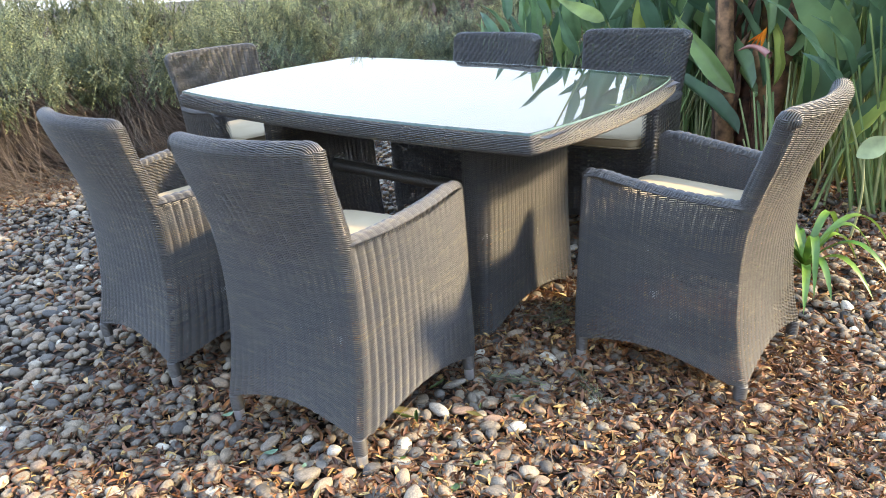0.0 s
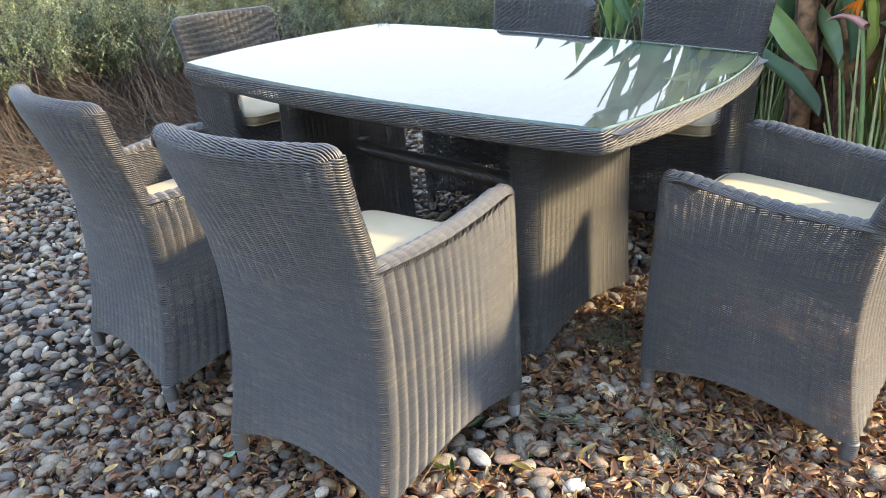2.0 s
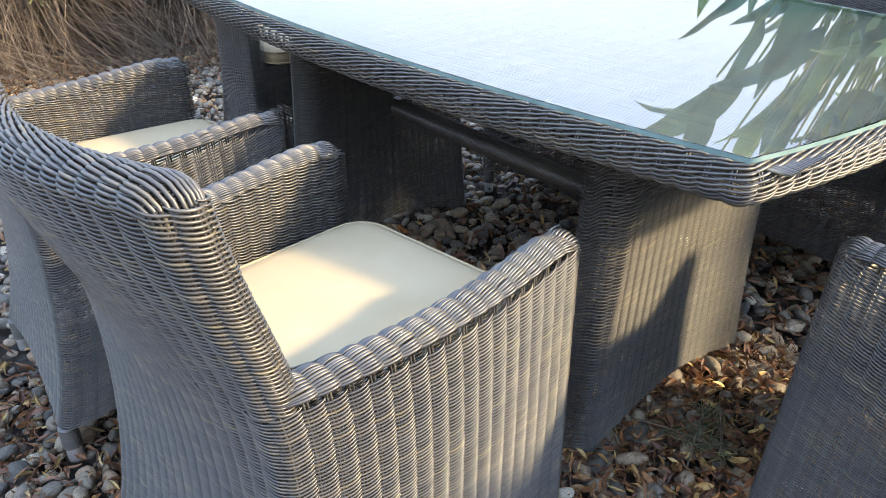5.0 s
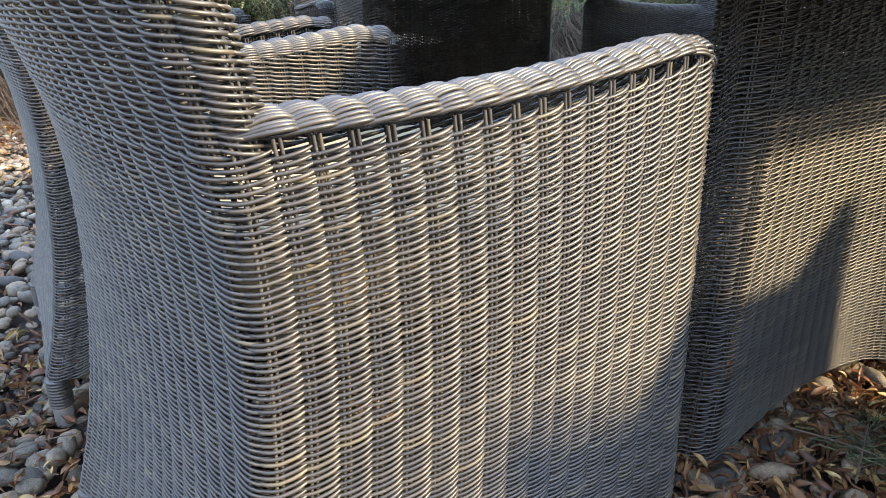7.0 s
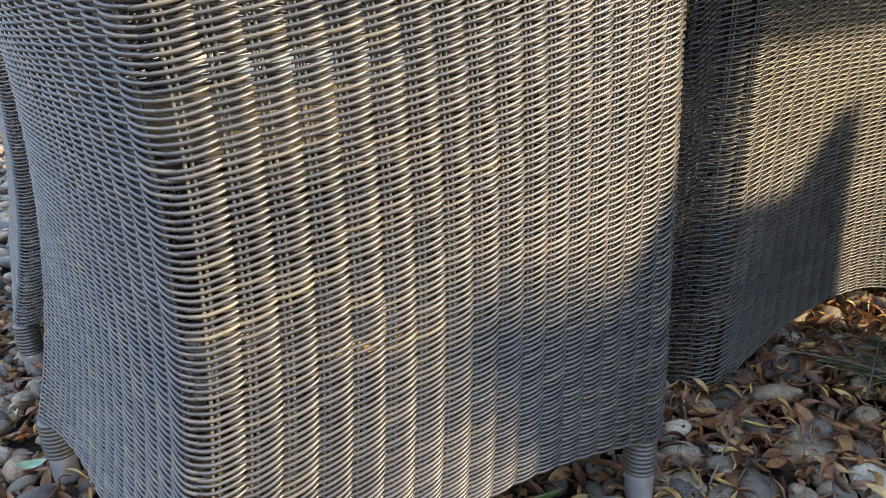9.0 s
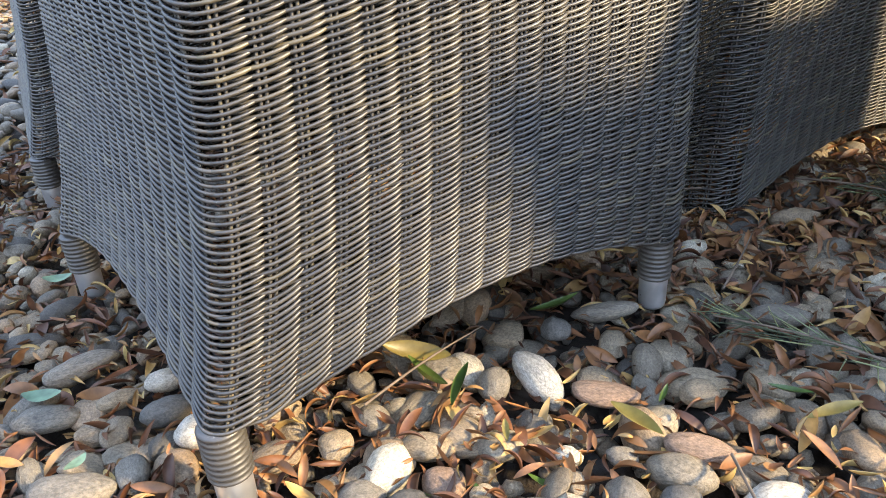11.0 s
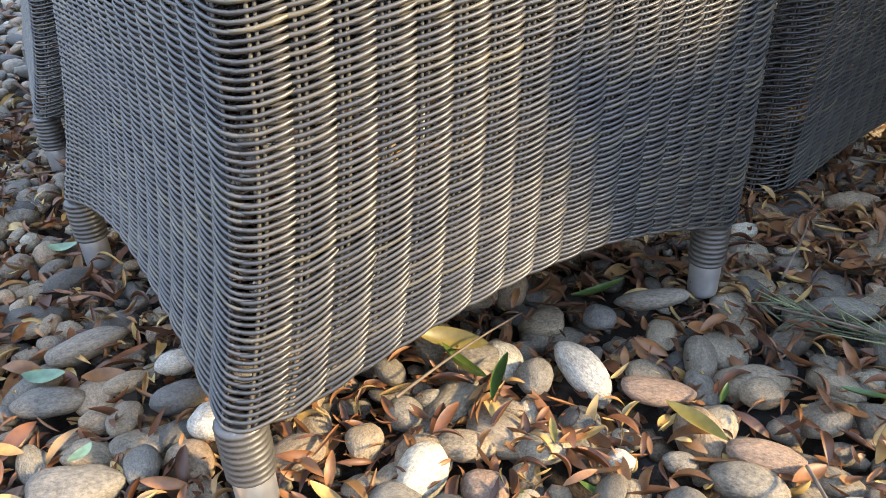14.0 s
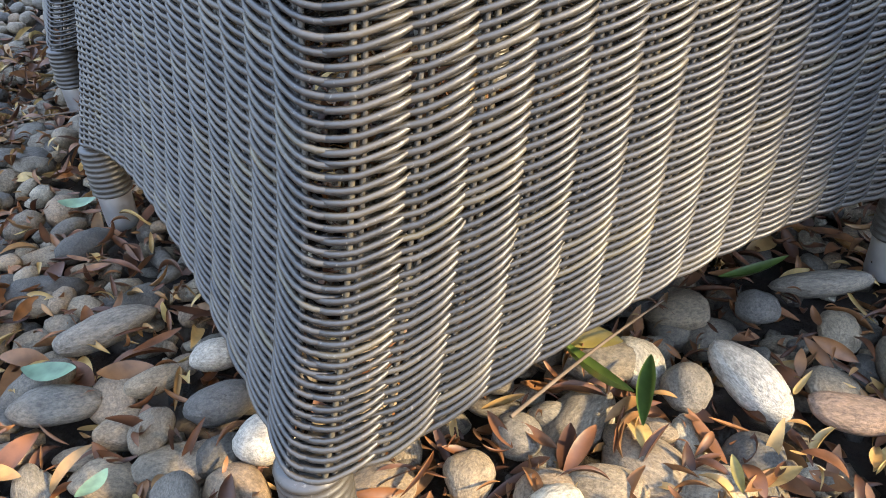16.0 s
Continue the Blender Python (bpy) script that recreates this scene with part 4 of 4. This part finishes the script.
strelitzia(-0.85, 2.90, 30, 34, 0.45, 0.85, 0.25, 0.35, "clump of upright bird of paradise leaves behind the chairs")
strelitzia(-0.30, 2.90, 35, 40, 0.40, 0.85, 0.28, 0.40, "dense clump of bird of paradise leaves on slender stalks")
strelitzia(0.10, 3.0, 31, 36, 0.45, 0.95, 0.22, 0.40, "bird of paradise clump with dark upright leaves")
strelitzia(0.72, 2.34, 33, 22, 0.30, 0.80, 0.14, 0.32, "bird of paradise plant with broad blue-green leaves beside the trunk", 1.15)
strelitzia(1.14, 2.50, 32, 78, 0.45, 1.0, 0.16, 0.36, "green bird of paradise clump with many fanned stalks", 1.15)
strelitzia(1.80, 2.90, 36, 24, 0.8, 2.0, 0.22, 0.28, "tall bird of paradise clump with fanned sunlit leaves", 1.5)
strelitzia(-0.02, 3.30, 34, 110, 0.6, 2.0, 0.30, 0.45, "tall bird of paradise clump with large paddle leaves", 1.5)
strelitzia(0.80, 3.05, 37, 96, 0.6, 1.9, 0.30, 0.40, "tall bird of paradise clump with large hanging leaves", 1.6)


strelitzia(0.55, 3.60, 38, 90, 0.5, 2.1, 0.32, 0.40, "tall bird of paradise clump behind the others", 1.5)
strelitzia(0.05, 3.75, 39, 70, 0.5, 1.9, 0.30, 0.35, "tall bird of paradise clump behind the others", 1.4)


def trunk_plant(x, y):
    """Stout stems wrapped in reddish-brown dry sheaths."""
    root = new("sheathed_trunk")
    root.matrix_basis = LAYOUT @ pose(x, y, -0.02)
    rng = np.random.RandomState(44)
    for k in range(6):
        a = k * 1.05 + rng.uniform(0, 0.5)
        b = (0.10 * math.cos(a), 0.08 * math.sin(a), 0)
        t = (b[0] * 1.8 + rng.normal(0, 0.05), b[1] * 1.8 + rng.normal(0, 0.05), rng.uniform(1.0, 1.5))
        stem = part("stem", stalk_tube(b, t, (rng.normal(0, 0.03), rng.normal(0, 0.03), 0), 0.050, 0.032, BARK, "stem"), root)
        for j in range(6):
            z0 = rng.uniform(0.0, 0.55)
            v, f = leaf_arrays(rng.uniform(0.35, 0.6), rng.uniform(0.10, 0.16), rng.uniform(-0.5, 0.9), rng.uniform(0.5, 1.0), j, 9)
            c = rng.uniform(0, 6.28)
            at = Matrix.Translation((b[0] * (1 + z0 * 0.6) + 0.056 * math.cos(c), b[1] * (1 + z0 * 0.6) + 0.056 * math.sin(c), z0 + 0.2)) @ Matrix.Rotation(c, 4, "Z") @ Matrix.Rotation(radians(rng.uniform(-95, -68)), 4, "Y")
            part("sheath", mesh_data("sheath", v, f, BARK), stem, "", at)
    tagged(root, "cluster of stout stems in reddish brown dry sheaths", "plant", "plants behind the table")


trunk_plant(0.42, 2.62)


def strap_clump(x, y):
    root = new("strap_leaf_plant")
    root.matrix_basis = LAYOUT @ pose(x, y, 0)
    rng = np.random.RandomState(50)
    for k in range(22):
        a = rng.uniform(0, 6.28)
        n = 10
        t = np.linspace(0, 1, n)
        l, h = rng.uniform(0.22, 0.42), rng.uniform(0.10, 0.24)
        r, z = l * t, h * np.sin(np.pi * (0.08 + 0.82 * t)) - 0.02 * t
        w = 0.016 * np.sin(np.pi * np.clip(0.15 + 0.85 * t, 0, 1)) ** 0.7
        c, s = math.cos(a), math.sin(a)
        rows = [np.stack([r * c - e * w * s, r * s + e * w * c, z + abs(e) * w * 0.5], -1) for e in (-1, 0, 1)]
        i = np.arange(n - 1)
        f = np.concatenate([np.stack([i + q * n, i + 1 + q * n, i + 1 + (q + 1) * n, i + (q + 1) * n], -1) for q in (0, 1)])
        part("leaf", mesh_data("strap_leaf", np.concatenate(rows), f, STRAP), root)
    tagged(root, "small clump of bright green strap leaves in the pebbles", "plant", "plants behind the table")


STRAP = leaf_material("strap_leaf", [(0.0, (0.09, 0.19, 0.03)), (1.0, (0.17, 0.28, 0.05))], "object", 0.4, 10.0, 0.25)
strap_clump(0.97, 1.52)


def strelitzia_flower(x, y, z):
    """A beaked pink-edged bract with upright orange petals on a stalk."""
    root = new("bird_of_paradise_flower")
    root.matrix_basis = LAYOUT @ pose(x, y, 0, 0, 0, -35)
    part("stalk", stalk_tube((0.05, 0.05, 0), (0, 0, z), (0.03, 0, 0), 0.011, 0.008, STALK), root)
    t = np.linspace(0, 1, 8)[None, :, None]
    beak = np.array([0.02, 0, z - 0.01]) + np.array([-0.20, 0, 0.0]) * t + np.array([0, 0, 0.03]) * np.sin(np.pi * t)
    up = np.zeros_like(beak)
    up[..., 2] = 1
    part("bract", mesh_data("bract", *tubes(beak, up, (0.016 * (1 - np.linspace(0, 1, 8)) ** 0.7 + 0.001)[None], 8), BRACT), root, "pinkish green beaked bract")
    for k in range(4):
        v, f = leaf_arrays(0.11, 0.028, 0.3, 0.5, k)
        part("petal", mesh_data("petal", v, f, PETAL), root, "", pose(-0.02 - 0.018 * k, 0, z + 0.055, 0, -75 + 14 * k, 10 * k))
    tagged(root, "orange bird of paradise flower with a pink beaked bract", "flower")


strelitzia_flower(0.62, 2.13, 0.76)


def round_leaf(x, y):
    """One broad pale leaf on a stem."""
    root = new("broad_leaf_plant")
    root.matrix_basis = LAYOUT @ pose(x, y, 0)
    part("stalk", stalk_tube((0, 0, 0), (0, 0, 0.40), (0.02, 0, 0), 0.006, 0.004, STALK), root)
    v, f = leaf_arrays(0.155, 0.09, 0.4, 0.25, 3, 10)
    part("leaf", mesh_data("broad_leaf", v, f, PALE), root, "broad pale green leaf", pose(0.03, 0, 0.405, 65, -35, 20))
    tagged(root, "single broad pale green leaf on a thin stem", "plant")


PALE = leaf_material("pale_leaf", [(0.0, (0.33, 0.38, 0.17)), (1.0, (0.38, 0.42, 0.20))], "object", 0.45, 12.0, 0.25)
round_leaf(1.06, 2.0)


def needle_tuft(x, y, seed):
    """A fallen rosemary cutting: thin green needles on a short stem."""
    rng = np.random.RandomState(seed)
    root = new("fallen_cutting")
    root.matrix_basis = LAYOUT @ pose(x, y, 0.032, 0, 0, rng.uniform(0, 360))
    c = []
    for _ in range(46):
        t0 = rng.uniform(-0.08, 0.08)
        a = rng.normal(0, 0.7)
        l = rng.uniform(0.03, 0.06)
        t = np.linspace(0, 1, 4)[:, None]
        c.append(np.array([t0, rng.normal(0, 0.008), 0]) + t * l * np.array([math.cos(a), math.sin(a) * 0.8, rng.uniform(-0.1, 0.35)]))
    c = np.array(c)
    up = np.zeros_like(c)
    up[..., 2] = 1
    woven("needles", mesh_data("cutting_needles", *tubes(c, up, np.linspace(0.0011, 0.0004, 4)[None], 3), NEEDLES), root)
    part("stem", stalk_tube((-0.11, 0, -0.004), (0.09, 0.005, 0), (0, 0, 0.008), 0.0018, 0.001, TWIG, "stem"), root)
    tagged(root, "small green rosemary cutting fallen on the pebbles", "cutting", "fallen cuttings")


for k, (x, y) in enumerate(((0.30, 0.73), (0.335, 0.75), (0.29, 0.69), (0.42, 0.30), (0.62, 0.36))):
    needle_tuft(x, y, 60 + k)


def fallen_twig(x, y, turn, length, seed):
    rng = np.random.RandomState(seed)
    root = new("fallen_twig", stalk_tube((-length / 2, 0, 0), (length / 2, 0, 0.004), (0, rng.normal(0, 0.012), 0.006), 0.0015, 0.0008, TWIG, "twig"))
    root.matrix_basis = LAYOUT @ pose(x, y, 0.036, 0, 0, turn)
    tagged(root, "thin dry brown twig lying on the pebbles", "twig", "fallen twigs")


TWIG_RNG = np.random.RandomState(77)
for k in range(26):
    fallen_twig(TWIG_RNG.uniform(-0.5, 0.9), TWIG_RNG.uniform(-0.6, 0.5), TWIG_RNG.uniform(0, 360), TWIG_RNG.uniform(0.07, 0.17), 80 + k)
